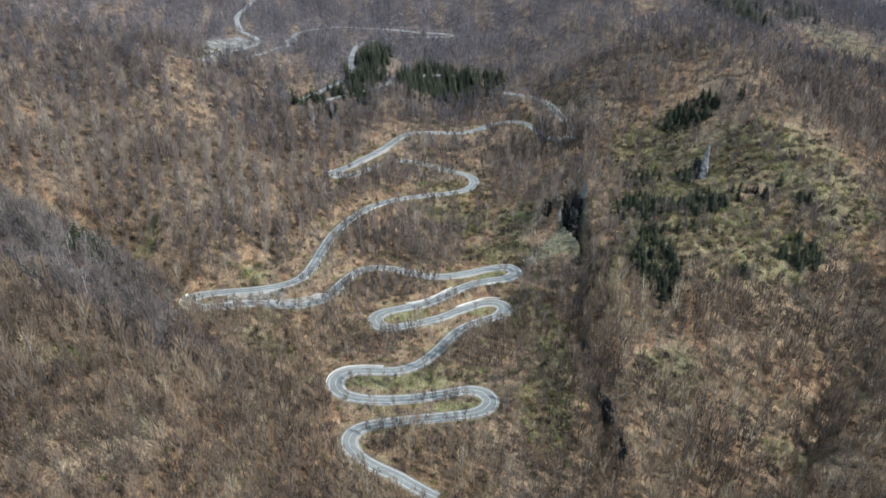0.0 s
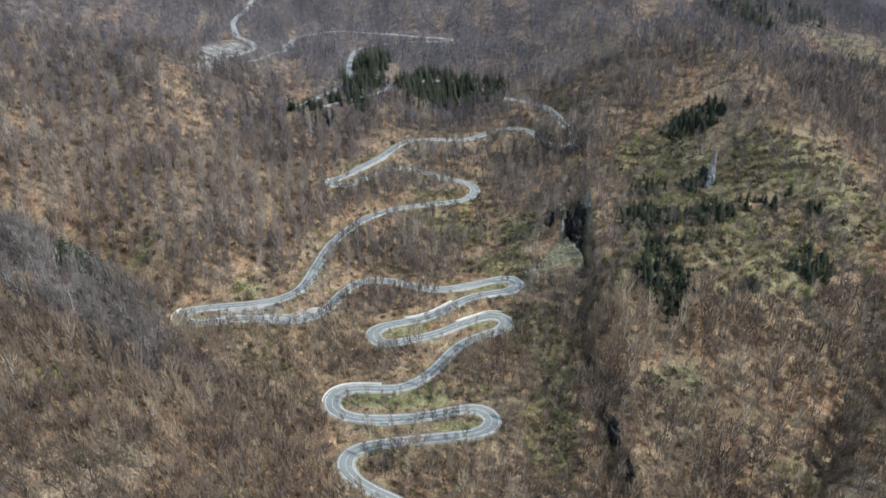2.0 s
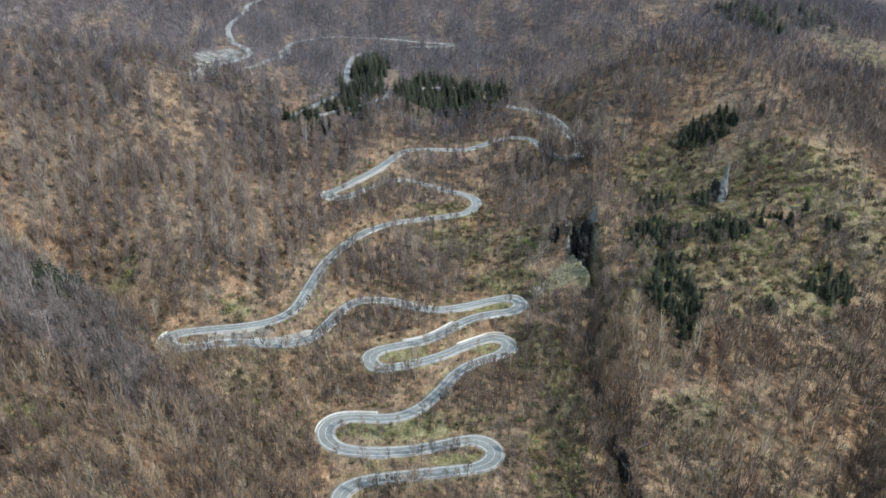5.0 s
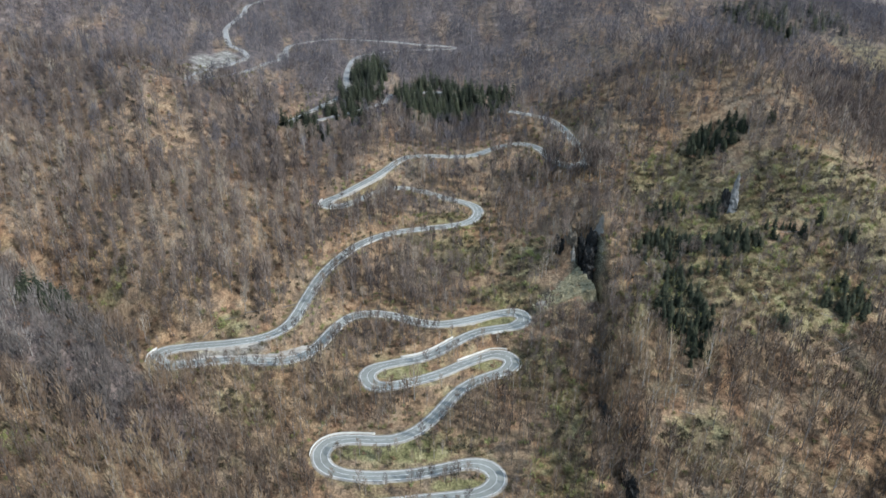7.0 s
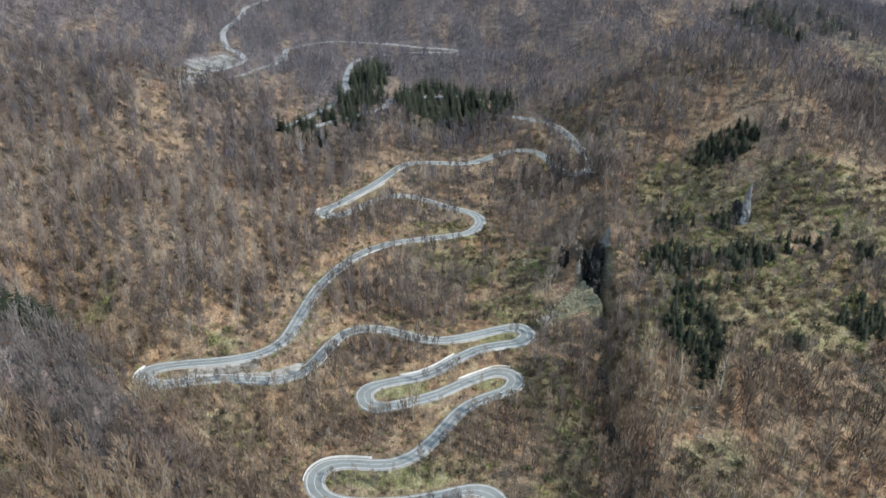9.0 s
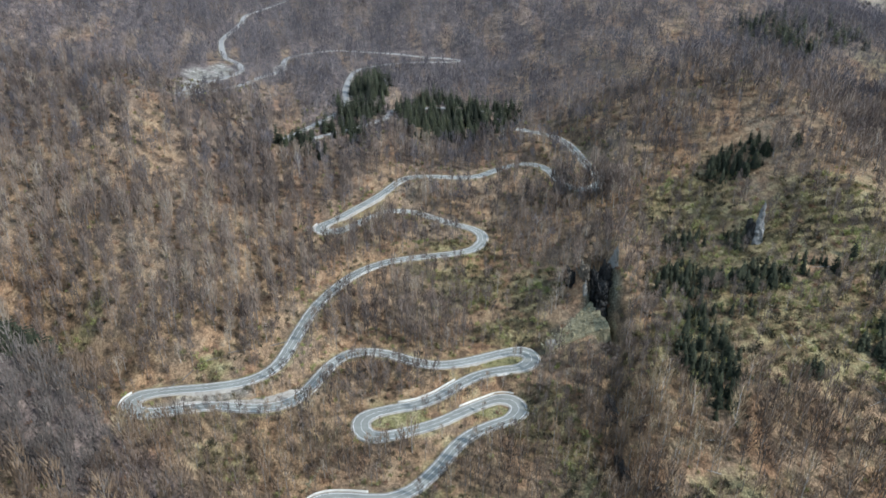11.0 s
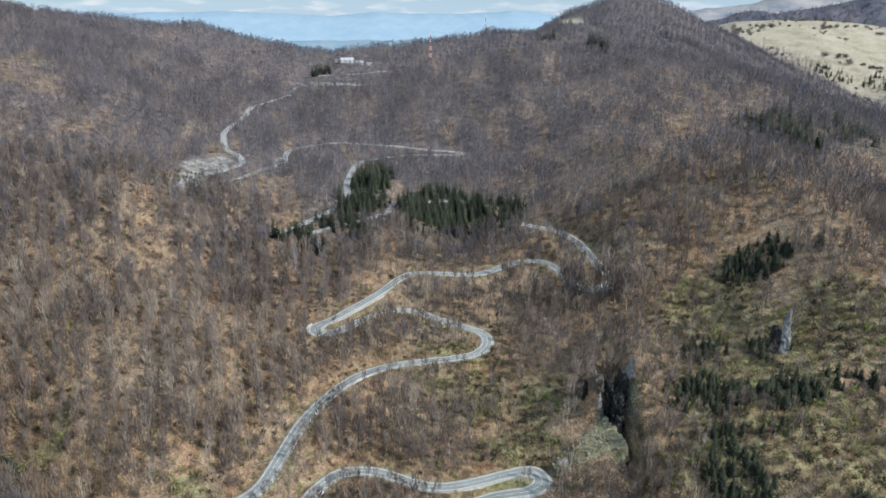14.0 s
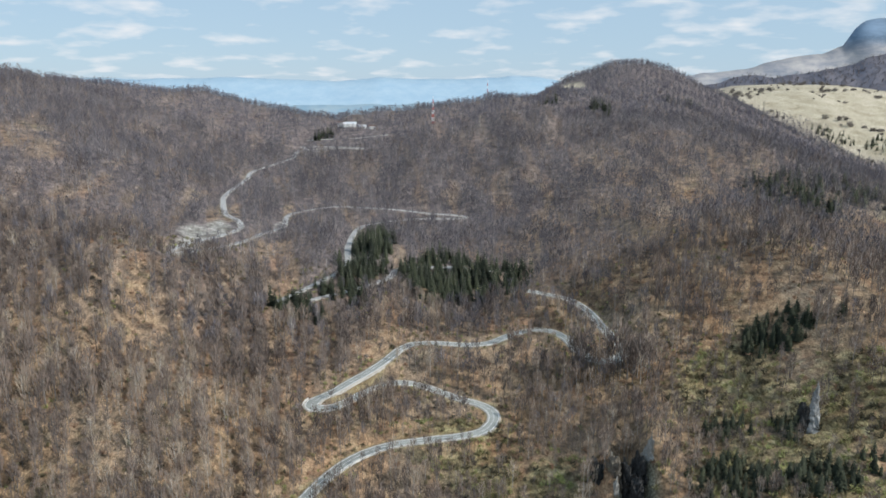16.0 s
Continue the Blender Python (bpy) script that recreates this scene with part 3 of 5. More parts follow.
def build_road(line, wide, lift, label, painted, mat=None):
    road = strips("road", [ribbon(line, [-wide, 0.0, wide], [lift, lift + 0.06, lift])], mat or M_ASPHALT, label, "road", kind="structure")
    for sgn in (1, -1):
        rim = 1.0 if painted else 0.5
        offs = [wide, wide + rim, wide + rim + 1.1]
        lifts = [lift + 0.004, lift - 0.03, lift - 1.6]
        if sgn < 0:
            offs, lifts = [-o for o in offs[::-1]], lifts[::-1]
        strips("shoulder", [ribbon(line, offs, lifts)], M_GRAVEL, "pale gravel shoulder", "", road)
    if not painted:
        return road
    for sgn in (1, -1):
        e = sgn * (wide - 0.35)
        strips("edge_line", [ribbon(line, [e - 0.16, e + 0.16], [lift + 0.03] * 2)], M_PAINT, "white edge line", "", road)
    curvy = bend(line, 1.5) > 0.035
    dashes = []
    for i in range(0, len(line) - 6, 6):
        dashes.append(ribbon(line, [-0.1, 0.1], [lift + 0.08] * 2, i, i + (7 if curvy[i] else 6)))
    strips("centre_line", dashes, M_PAINT, "worn white centre line", "", road)
    return road


pass_road = build_road(PASS, PASS_WIDE, 0.05, "grey asphalt mountain road with tight hairpin bends", True)
back_road = build_road(BACK, BACK_WIDE, 0.35, "pale mountain road climbing through the woods", False, M_OLD_ASPHALT)
for lane in LANES:
    build_road(spline(lane, 3.0)[0], np.full(len(spline(lane, 3.0)[0]), 2.6), 0.5, "pale lane between the houses on the saddle", False, M_OLD_ASPHALT)
i0, i1 = int(868 / 1.5), int(948 / 1.5)
swell = np.zeros(len(PASS))
swell[i0:i1] = 7.5 * np.sin(np.linspace(0, np.pi, i1 - i0)) ** 0.5
strips("layby", [ribbon(PASS, [-PASS_WIDE - 1.0 - swell, -PASS_WIDE + 0.2], [0.75, 0.12], i0, i1)], M_GRAVEL, "pale gravel lay-by between the legs of a bend", "lay-by", kind="structure")

# ---- trees ----


def tube(p, q, r0, r1, n):
    """A tapered tube of n sides; a tip when r1 is 0."""
    p, q = np.array(p, float), np.array(q, float)
    d = (q - p) / np.linalg.norm(q - p)
    a = np.cross(d, (0.3, 0.9, 0.1) if abs(d[2]) > 0.8 else (0, 0, 1))
    a /= np.linalg.norm(a)
    b = np.cross(d, a)
    ang = np.arange(n) * 2 * np.pi / n
    ring = np.cos(ang)[:, None] * a + np.sin(ang)[:, None] * b
    i, j = np.arange(n), (np.arange(n) + 1) % n
    if r1 == 0:
        return np.vstack([p + r0 * ring, q]), np.stack([i, j, np.full(n, n)], 1)
    return np.vstack([p + r0 * ring, q + r1 * ring]), np.vstack([np.stack([i, j, n + j], 1), np.stack([i, n + j, n + i], 1)])


class Bundle:
    """Triangles gathered with a slot each."""

    def __init__(self):
        self.v, self.f, self.s, self.n = [], [], [], 0

    def add(self, vf, slot):
        self.v.append(vf[0])
        self.f.append(vf[1] + self.n)
        self.s.append(np.full(len(vf[1]), slot))
        self.n += len(vf[0])

    def done(self):
        return np.vstack(self.v), np.vstack(self.f), np.concatenate(self.s)


def slivers(rng, roots, ways, length, width):
    """A thin tapering twig at each root."""
    n = len(roots)
    side = np.cross(ways, rng.normal(size=(n, 3)))
    side /= np.linalg.norm(side, axis=1, keepdims=True)
    w, l = np.reshape(width, (-1, 1)), np.reshape(length, (-1, 1))
    v = np.stack([roots - side * w / 2, roots + side * w / 2, roots + ways * l], 1).reshape(-1, 3)
    return v, np.arange(3 * n).reshape(-1, 3)


def unit(a):
    return a / np.linalg.norm(a, axis=1, keepdims=True)


def bare_tree(seed, high, limbs, twigs, wide, spread=0.15):
    """A leafless beech: a two-part trunk, a few steep limbs, and a tall upswept plume of twigs."""
    rng = np.random.default_rng(seed)
    out = Bundle()
    lean = rng.normal(0, 0.022, 2) * high
    r = 0.0125 * high
    mid, top = np.r_[lean * 0.5, high * 0.5], np.r_[lean, high * 0.95]
    out.add(tube((0, 0, -0.8), mid, r, r * 0.7, 4), 0)
    out.add(tube(mid, top, r * 0.7, 0, 3), 0)
    wide_at = rng.uniform(0.8, 1.2)
    for i in range(limbs):
        t = 0.34 + 0.4 * (i + rng.random()) / limbs
        a = i * 2.4 + rng.normal(0, 0.4)
        base = np.r_[lean * t, high * t * 0.95]
        reach = 0.7 * spread * high * rng.uniform(0.7, 1.2)
        out.add(tube(base, base + np.r_[math.cos(a) * reach, math.sin(a) * reach, reach * rng.uniform(1.8, 3.0)], r * 0.45, 0, 3), 0)
    t = rng.beta(1.7, 1.4, twigs)
    a = rng.uniform(0, 2 * np.pi, twigs)
    reach = wide_at * spread * high * np.sqrt(rng.random(twigs)) * np.sin(np.pi * (0.15 + 0.8 * t)) ** 0.7
    roots = np.stack([reach * np.cos(a), reach * np.sin(a), (0.24 + 0.62 * t) * high], 1) + np.c_[lean[0] * t, lean[1] * t, 0 * t]
    flare = 1.9 * spread
    ways = unit(np.stack([flare * np.cos(a), flare * np.sin(a), np.full(twigs, 1.0)], 1) + rng.normal(0, 0.13, (twigs, 3)))
    out.add(slivers(rng, roots, ways, high * rng.uniform(0.10, 0.22, twigs), wide * rng.uniform(0.5, 1.4, twigs)), 1)
    return out.done()


def far_tree(seed, high, twigs, wide):
    """A leafless tree for the far slopes: a thin trunk in an upswept brush of branches."""
    rng = np.random.default_rng(seed)
    out = Bundle()
    out.add(tube((0, 0, -0.8), (*rng.normal(0, 0.4, 2), high * 0.85), 0.016 * high, 0, 3), 0)
    t = rng.uniform(0.12, 0.92, twigs)
    a = rng.uniform(0, 2 * np.pi, twigs)
    reach = 0.165 * high * np.sqrt(rng.random(twigs)) * (1.25 - np.abs(t - 0.5) * 1.3)
    roots = np.stack([reach * np.cos(a), reach * np.sin(a), t * high * 0.85], 1)
    ways = unit(np.stack([0.3 * np.cos(a), 0.3 * np.sin(a), np.full(twigs, 1.0)], 1) + rng.normal(0, 0.18, (twigs, 3)))
    out.add(slivers(rng, roots, ways, high * rng.uniform(0.10, 0.22, twigs), wide * rng.uniform(0.5, 1.4, twigs)), 1)
    return out.done()


def conifer(seed, high, tiers, per):
    rng = np.random.default_rng(seed)
    out = Bundle()
    out.add(tube((0, 0, -0.6), (0, 0, high), 0.014 * high, 0, 4), 0)
    rad = high * rng.uniform(0.19, 0.27)
    roots, ways, ls = [], [], []
    for i in range(tiers):
        t = (i + 0.3) / tiers
        z = high * (0.08 + 0.9 * t)
        reach = rad * (1 - t) ** 0.85 + 0.25
        a = np.arange(per) * 2 * np.pi / per + rng.uniform(0, 6)
        a += rng.normal(0, 0.25, per)
        roots.append(np.stack([0 * a, 0 * a, np.full(per, z)], 1) + rng.normal(0, 0.1, (per, 3)))
        ways.append(unit(np.stack([np.cos(a), np.sin(a), np.full(per, -0.38) + rng.normal(0, 0.15, per)], 1)))
        ls.append(reach * rng.uniform(0.75, 1.2, per))
    roots, ways, ls = np.vstack(roots), np.vstack(ways), np.concatenate(ls)
    tip, mid = roots + ways * ls[:, None], roots + ways * ls[:, None] * 0.55
    side = unit(np.cross(ways, (0, 0, 1))) * (ls * rng.uniform(0.24, 0.36, len(ls)))[:, None]
    drop = np.zeros((len(ls), 3))
    drop[:, 2] = ls * 0.22
    v = np.stack([roots, mid - side - drop, tip, mid + side - drop], 1).reshape(-1, 3)
    i = np.arange(len(roots)) * 4
    out.add((v, np.vstack([np.stack([i, i + 1, i + 2], 1), np.stack([i, i + 2, i + 3], 1)])), 1)
    return out.done()


def shrub(seed, high, stems, wide):
    rng = np.random.default_rng(seed)
    roots = np.stack([rng.normal(0, 0.25 * high, stems), rng.normal(0, 0.25 * high, stems), rng.uniform(-0.1, 0.6 * high, stems)], 1)
    ways = unit(np.stack([rng.normal(0, 0.6, stems), rng.normal(0, 0.6, stems), rng.uniform(0.3, 1.2, stems)], 1))
    v, f = slivers(rng, roots, ways, high * rng.uniform(0.35, 0.7, stems), wide * rng.uniform(0.6, 1.4, stems))
    return v, f, np.ones(len(f))


def wood(name, kinds, places, sizes, tints, mats, label, category):
    """Many plants in one mesh: each place takes one of the kinds, turned and scaled."""
    rng = np.random.default_rng(len(places))
    pick = rng.integers(0, len(kinds), len(places))
    vs, fs, ss, ts, n = [], [], [], [], 0
    for k, (v, f, s) in enumerate(kinds):
        j = np.where(pick == k)[0]
        if not len(j):
            continue
        a = rng.uniform(0, 2 * np.pi, len(j))
        c, sn, z = np.cos(a) , np.sin(a), sizes[j]
        x = (v[None, :, 0] * c[:, None] - v[None, :, 1] * sn[:, None]) * z[:, None] + places[j, 0, None]
        y = (v[None, :, 0] * sn[:, None] + v[None, :, 1] * c[:, None]) * z[:, None] + places[j, 1, None]
        h = v[None, :, 2] * z[:, None] + places[j, 2, None]
        vs.append(np.stack([x, y, h], -1).reshape(-1, 3))
        fs.append((f[None] + (n + np.arange(len(j)) * len(v))[:, None, None]).reshape(-1, 3))
        ss.append(np.tile(s, len(j)))
        ts.append(np.repeat(tints[j], len(f)))
        n += len(v) * len(j)
    me = mesh_of(name, np.vstack(vs), np.vstack(fs), mats, np.concatenate(ss), {"tint": np.concatenate(ts)})
    return tagged(new(name, me), label, category, kind="stuff")


def scatter(rng, x0, x1, y0, y1, gap):
    """Places on a jittered grid, about gap metres apart."""
    gx, gy = np.arange(x0, x1, gap), np.arange(y0, y1, gap)
    X, Y = [a.ravel() for a in np.meshgrid(gx, gy)]
    return X + rng.uniform(-0.5, 0.5, len(X)) * gap, Y + rng.uniform(-0.5, 0.5, len(X)) * gap


def clumps(x, y, size, seed=0.0):
    return np.array([noise.noise(Vector((a / size, b / size, seed))) for a, b in zip(x, y)])


# stands of spruce: x, y, half width, half depth, trees
BACK_SPRUCE = [(-6, 824, 50, 56, 330), (52, 826, 24, 26, 60), (-92, 838, 28, 66, 150), (-108, 762, 30, 11, 70), (-138, 733, 24, 8, 46), (-94, 792, 16, 16, 60), (-86, 900, 20, 34, 60)]
SPRUCE = [(230, 630, 23, 18, 64), (268, 622, 5, 4, 4), (170, 557, 18, 9, 12), (157, 512, 20, 16, 32), (195, 508, 28, 12, 36), (248, 512, 22, 10, 12), (278, 500, 8, 7, 7),
          (156, 446, 16, 36, 64), (265, 458, 16, 12, 18), (216, 440, 7, 9, 6), (-243, 416, 6, 7, 9), (-243, 434, 9, 8, 20), (-236, 446, 6, 6, 10), (205, 545, 10, 8, 5)]
THICKET = [(156, 446, 20, 40, 50), (157, 512, 24, 18, 40), (198, 508, 34, 12, 40), (230, 630, 26, 18, 40), (268, 460, 18, 12, 16), (175, 480, 20, 12, 16), (185, 555, 26, 10, 16), (215, 440, 9, 12, 8)]
FAR_SPRUCE = [(405, 985, 40, 45, 30), (400, 915, 24, 26, 30), (-228, 1356, 18, 12, 26), (238, 1335, 16, 50, 34), (158, 1371, 14, 14, 12), (375, 950, 40, 55, 70), (470, 985, 36, 60, 60), (850, 1760, 40, 60, 40), (930, 1700, 40, 60, 40), (420, 1500, 40, 20, 24), (-195, 1428, 16, 6, 10)]


def in_spruce(x, y):
    m = np.zeros(len(x), bool)
    for cx, cy, rx, ry, n in SPRUCE + BACK_SPRUCE:
        if n >= 5:
            m |= np.hypot((x - cx) / rx, (y - cy) / ry) < 0.95
    return m


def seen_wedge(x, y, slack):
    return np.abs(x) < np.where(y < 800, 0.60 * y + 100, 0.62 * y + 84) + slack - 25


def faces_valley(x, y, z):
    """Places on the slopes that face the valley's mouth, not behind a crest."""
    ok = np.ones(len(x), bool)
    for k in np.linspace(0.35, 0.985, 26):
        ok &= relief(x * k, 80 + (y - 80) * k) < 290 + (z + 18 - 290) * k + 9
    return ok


def roadside_row(rng):
    """Trees on the downhill edge of the road's long legs."""
    x, y = [], []
    s = sides(PASS)
    for s0, s1, gap in ((96, 150, 6), (196, 262, 5), (350, 405, 9), (600, 648, 6), (700, 830, 6.5), (836, 945, 6), (1042, 1165, 7), (1500, 1640, 13), (1685, 1740, 3)):
        d = s0
        while d < s1:
            i = int(d / 1.5)
            sgn = -1 if s[i, 1] > 0 else 1
            o = PASS_WIDE[i] + rng.uniform(3.4, 6.5)
            x.append(PASS[i, 0] + s[i, 0] * sgn * o)
            y.append(PASS[i, 1] + s[i, 1] * sgn * o)
            d += gap * rng.uniform(0.5, 1.6)
    x, y = np.array(x), np.array(y)
    z, dist = ground_z(x, y)
    k = dist > 6.2
    return x[k], y[k], z[k], rng.uniform(0.5, 0.95, k.sum())


def lone_trees(kinds, x, y, z, size, rng):
    """Single leafless trees, each with its trunk and limbs and its crown of twigs."""
    made = []
    for n, (v, f, sl) in enumerate(kinds):
        pair = []
        for k, nm in ((0, "trunk"), (1, "crown")):
            used, inv = np.unique(f[sl == k], return_inverse=True)
            g = inv.reshape(-1, 3)
            pair.append(mesh_of(nm, v[used], g, [(M_BARK, M_TWIG)[k]], attrs={"tint": np.full(len(g), (n * 0.37) % 1.0)}))
        made.append(pair)
    for a, b, c, s in zip(x, y, z, size):
        n = rng.integers(0, len(made))
        m = Matrix.Translation((a, b, c)) @ Matrix.Rotation(rng.uniform(0, 6.28), 4, "Z") @ Matrix.Scale(s, 4)
        tree = thing("beech_tree", "leafless grey beech tree beside the road" if s > 0.7 else "young leafless tree beside the road", "tree", m, "roadside trees")
        for nm, me in zip(("trunk", "crown"), made[n]):
            new(nm, me).parent = tree


def in_ranks(x, y):
    """On the western slope the trees stand on low ribs that fan out from the valley's mouth."""
    pull = 0.38 * fade((-45 - x) / 50) * fade((y - 425) / 30) * fade((760 - y) / 80) * (on_spur(x, y) < 0.3)
    fan = 450 * x / y
    wob = 7.0 * clumps(fan, y, 38, 41.0) + 4.0 * clumps(fan, 0.4 * y, 16, 43.0)
    rib = np.round((fan + wob) / 11.5) * 11.5 - wob
    return x + pull * (rib - fan) * y / 450


def plant_woods():
    rng = np.random.default_rng(11)
    near = [bare_tree(s, 18.5, 4, 78, 0.34, 0.185 if s < 3 else 0.125) for s in range(10)]
    mid = [far_tree(s + 50, 17.0, 46, 0.40) for s in range(8)]
    far = [far_tree(s + 90, 11.0, 26, 0.55) for s in range(8)]
    mats = [M_BARK, M_TWIG]
    for name, kinds, y0, y1, half, gap, label in (
        ("beech_wood", near, 215, 780, 520, 5.7, "leafless grey-brown beech wood on the steep slopes"),
        ("upper_wood", mid, 780, 1300, 900, 6.9, "leafless brown wood on the upper slopes"),
        ("ridge_wood", far, 1300, 2050, 1400, 7.4, "leafless purple-brown wood on the ridges"),
    ):
        x, y = scatter(rng, -half, half, y0, y1, gap)
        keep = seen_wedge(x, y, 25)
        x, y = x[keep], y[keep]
        if kinds is near:
            # close trees that hide the foot of the uppermost bend
            for cx, cy, rx, ry in HEDGE:
                x, y = np.r_[x, cx + rx * rng.uniform(-0.9, 0.9, 16)], np.r_[y, cy + ry * rng.uniform(-0.9, 0.9, 16)]
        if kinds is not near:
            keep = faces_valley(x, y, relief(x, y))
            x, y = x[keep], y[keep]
            # trees along the valley side of the back road
            off = sides(BACK)[::4] * np.where(sides(BACK)[::4, 1:] > 0, -1, 1) * rng.uniform(4.0, 6.5, (len(BACK[::4]), 1))
            row = (BACK[::4, :2] + off)[(BACK[::4, 1] > y0) & (BACK[::4, 1] < y1)]
            x, y = np.r_[x, row[:, 0]], np.r_[y, row[:, 1]]
        if kinds is near:
            x = in_ranks(x, y)
        z, dist = ground_z(x, y)
        dens = 0.98 + 0.3 * clumps(x, y, 30, 3.0) + 0.38 * clumps(x, y, 12, 9.0) - 0.3 * patch(x, y, GREEN) - 1.3 * patch(x, y, STRAW) - 2 * patch(x, y, STONES) - 3 * patch(x, y, CLEAR) - 3 * patch(x, y, YARDS) - 0.12 * patch(x, y, THIN) - 0.1 * patch(x, y, DRY)
        spur = on_spur(x, y)
        dens = dens + patch(x, y, HEDGE) + patch(x, y, SCREEN) + 0.6 * patch(x, y, RIB_WOOD) - 0.2 * ((x > 20) & (x < 260) & (y > 500) & (y < 760)) - 0.45 * patch(x, y, STREAKS) - (0.5 + 0.2 * ((x < -60) & (y < 700))) * glades(x, y) - 0.35 * patch(x, y, BARE) + 0.22 * ((x < -40) & (y < 600)) + 0.7 * spur + 0.3 * ((x > -175) & (x < -25) & (y > 335) & (y < 432)) - 0.2 * ((x > 120) & (y < 470)) + 0.15 * ((np.abs(x + 20) < 110) & (y > 315) & (y < 500))
        lay = np.hypot((x + 140) / 34, (y - 428) / 7) > 1
        keep = (rng.random(len(x)) < dens) & (dist > np.where(y < 760, 8.2, np.where(y < 1200, 3.8, 4.2))) & lay & ~in_spruce(x, y)
        hem = np.minimum(near_road(x, y + 11)[0], near_road(x, y + 20)[0]) < 5.5
        keep &= ~(hem & (y > 470) & (y < 760) & (rng.random(len(x)) < 0.45)) | (patch(x, y, HEDGE) > 0.5)
        x, y, z, dist = x[keep], y[keep], z[keep], dist[keep]
        size = np.clip(rng.normal(1.02, 0.22, len(x)), 0.45, 1.6) * (1 + 0.3 * clumps(x, y, 60, 8.0)) * np.where((dist < 13) & (patch(x, y, HEDGE) < 0.4), 0.62, 1.0) * (1 - 0.3 * patch(x, y, GREEN)) * (1 + 0.3 * patch(x, y, HEDGE)) * np.where((x > 120) & (y < 470), 1.15, 1.0)
        tint = np.clip(0.44 + 0.5 * clumps(x, y, 55, 5.0) + 0.55 * clumps(x, y, 14, 6.0) + rng.normal(0, 0.24 if kinds is near else 0.14, len(x)) + 0.16 * fade((-90 - x) / 90) * fade((y - 440) / 40) * fade((700 - y) / 120), 0, 1)
        tint = np.clip(tint + 0.06 * ((x > 110) & (y < 480)) + 0.1 * ((x > 0) & (x < 135) & (y > 450) & (y < 640)) - 0.06 * fade((y - 540) / 240), 0, 1)
        if kinds is near:
            # the trees beside the road are things of their own
            own = np.where((dist < 15) & (y < 560) & (y > 300))[0][::2][:130]
            rx, ry, rz, rs = roadside_row(rng)
            lone_trees(kinds, np.r_[x[own], rx], np.r_[y[own], ry], np.r_[z[own], rz] - 0.2, np.r_[size[own], rs], rng)
            rest = np.setdiff1d(np.arange(len(x)), own)
            x, y, z, size, tint = x[rest], y[rest], z[rest], size[rest], tint[rest]
        # brown wood low down passes over into grey, haze-tinted wood higher up
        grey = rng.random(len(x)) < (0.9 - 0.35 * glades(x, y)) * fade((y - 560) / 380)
        at = np.stack([x, y, z - 0.2], 1)
        if kinds is near:
            crest = ~grey & (rng.random(len(x)) < 1.1 * on_spur(x, y)) & (x < -165)
            wood("spur_wood", kinds, at[crest], size[crest], tint[crest], [M_BARK, M_SPUR_TWIG], "dense pale grey leafless wood on the near spur", "wood")
            low = ~crest & ~grey & (y + rng.normal(0, 14, len(y)) < 440)
            wood("lower_wood", kinds, at[low], size[low], tint[low], [M_BARK, M_LOW_TWIG], "leafless brown beech wood low in the valley", "wood")
            rest = ~crest & ~low
            at, size, tint, grey = at[rest], size[rest], tint[rest], grey[rest]
        if (~grey).sum() > 50:
            wood(name, kinds, at[~grey], size[~grey], tint[~grey], mats, label, "wood")
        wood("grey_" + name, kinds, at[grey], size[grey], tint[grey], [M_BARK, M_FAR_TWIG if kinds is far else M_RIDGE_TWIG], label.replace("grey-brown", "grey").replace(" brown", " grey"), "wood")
    x, y = scatter(rng, 500, 1500, 1450, 2650, 17.0)
    z, _ = ground_z(x, y)
    keep = (rng.random(len(x)) < 0.03 + 0.9 * clumps(x, y, 110, 2.0)) & (patch(x, y, STRAW) > 0.3)
    bush = [shrub(s + 60, 7.5, 80, 0.8) for s in range(5)]
    wood("pasture_bushes", bush, np.stack([x, y, z], 1)[keep], rng.uniform(0.5, 1.9, keep.sum()), rng.random(keep.sum()) * 0.6, [M_BARK, M_SPUR_TWIG], "scattered dark bushes on the dry pasture", "bushes")
    # beech saplings that kept their dry leaves
    kinds = [shrub(s + 30, 3.4, 30, 0.45) for s in range(6)]
    x, y = scatter(rng, -420, 420, 225, 760, 7.2)
    z, dist = ground_z(x, y)
    keep = (rng.random(len(x)) < 0.4 + 0.9 * clumps(x, y, 45, 21.0) + 0.3 * glades(x, y)) & (dist > 7.5) & seen_wedge(x, y, 20) & ~in_spruce(x, y)
    wood("beech_saplings", kinds, np.stack([x, y, z], 1)[keep], rng.uniform(0.5, 1.3, keep.sum()), rng.random(keep.sum()), [M_DRY, M_DRY], "young beeches holding dry orange-brown leaves", "saplings")
    # budding scrub in the clearings and along the verges
    kinds = [shrub(s, 3.0, 36, 0.42) for s in range(6)]
    x, y = scatter(rng, -330, 340, 240, 820, 5.0)
    z, dist = ground_z(x, y)
    want = 0.12 + 0.8 * patch(x, y, GREEN) - 0.2 * patch(x, y, DRY) + 0.38 * (dist < 22) + 0.35 * clumps(x, y, 40, 14.0)
    want = want - 0.75 * (patch(x, y, MEDIANS) > 0.4)
    keep = (rng.random(len(x)) < want) & (dist > 7.0) & seen_wedge(x, y, 30)
    x, y, z = x[keep], y[keep], z[keep]
    tint = np.clip(0.5 + clumps(x, y, 20, 15.0) + rng.normal(0, 0.2, len(x)), 0, 1)
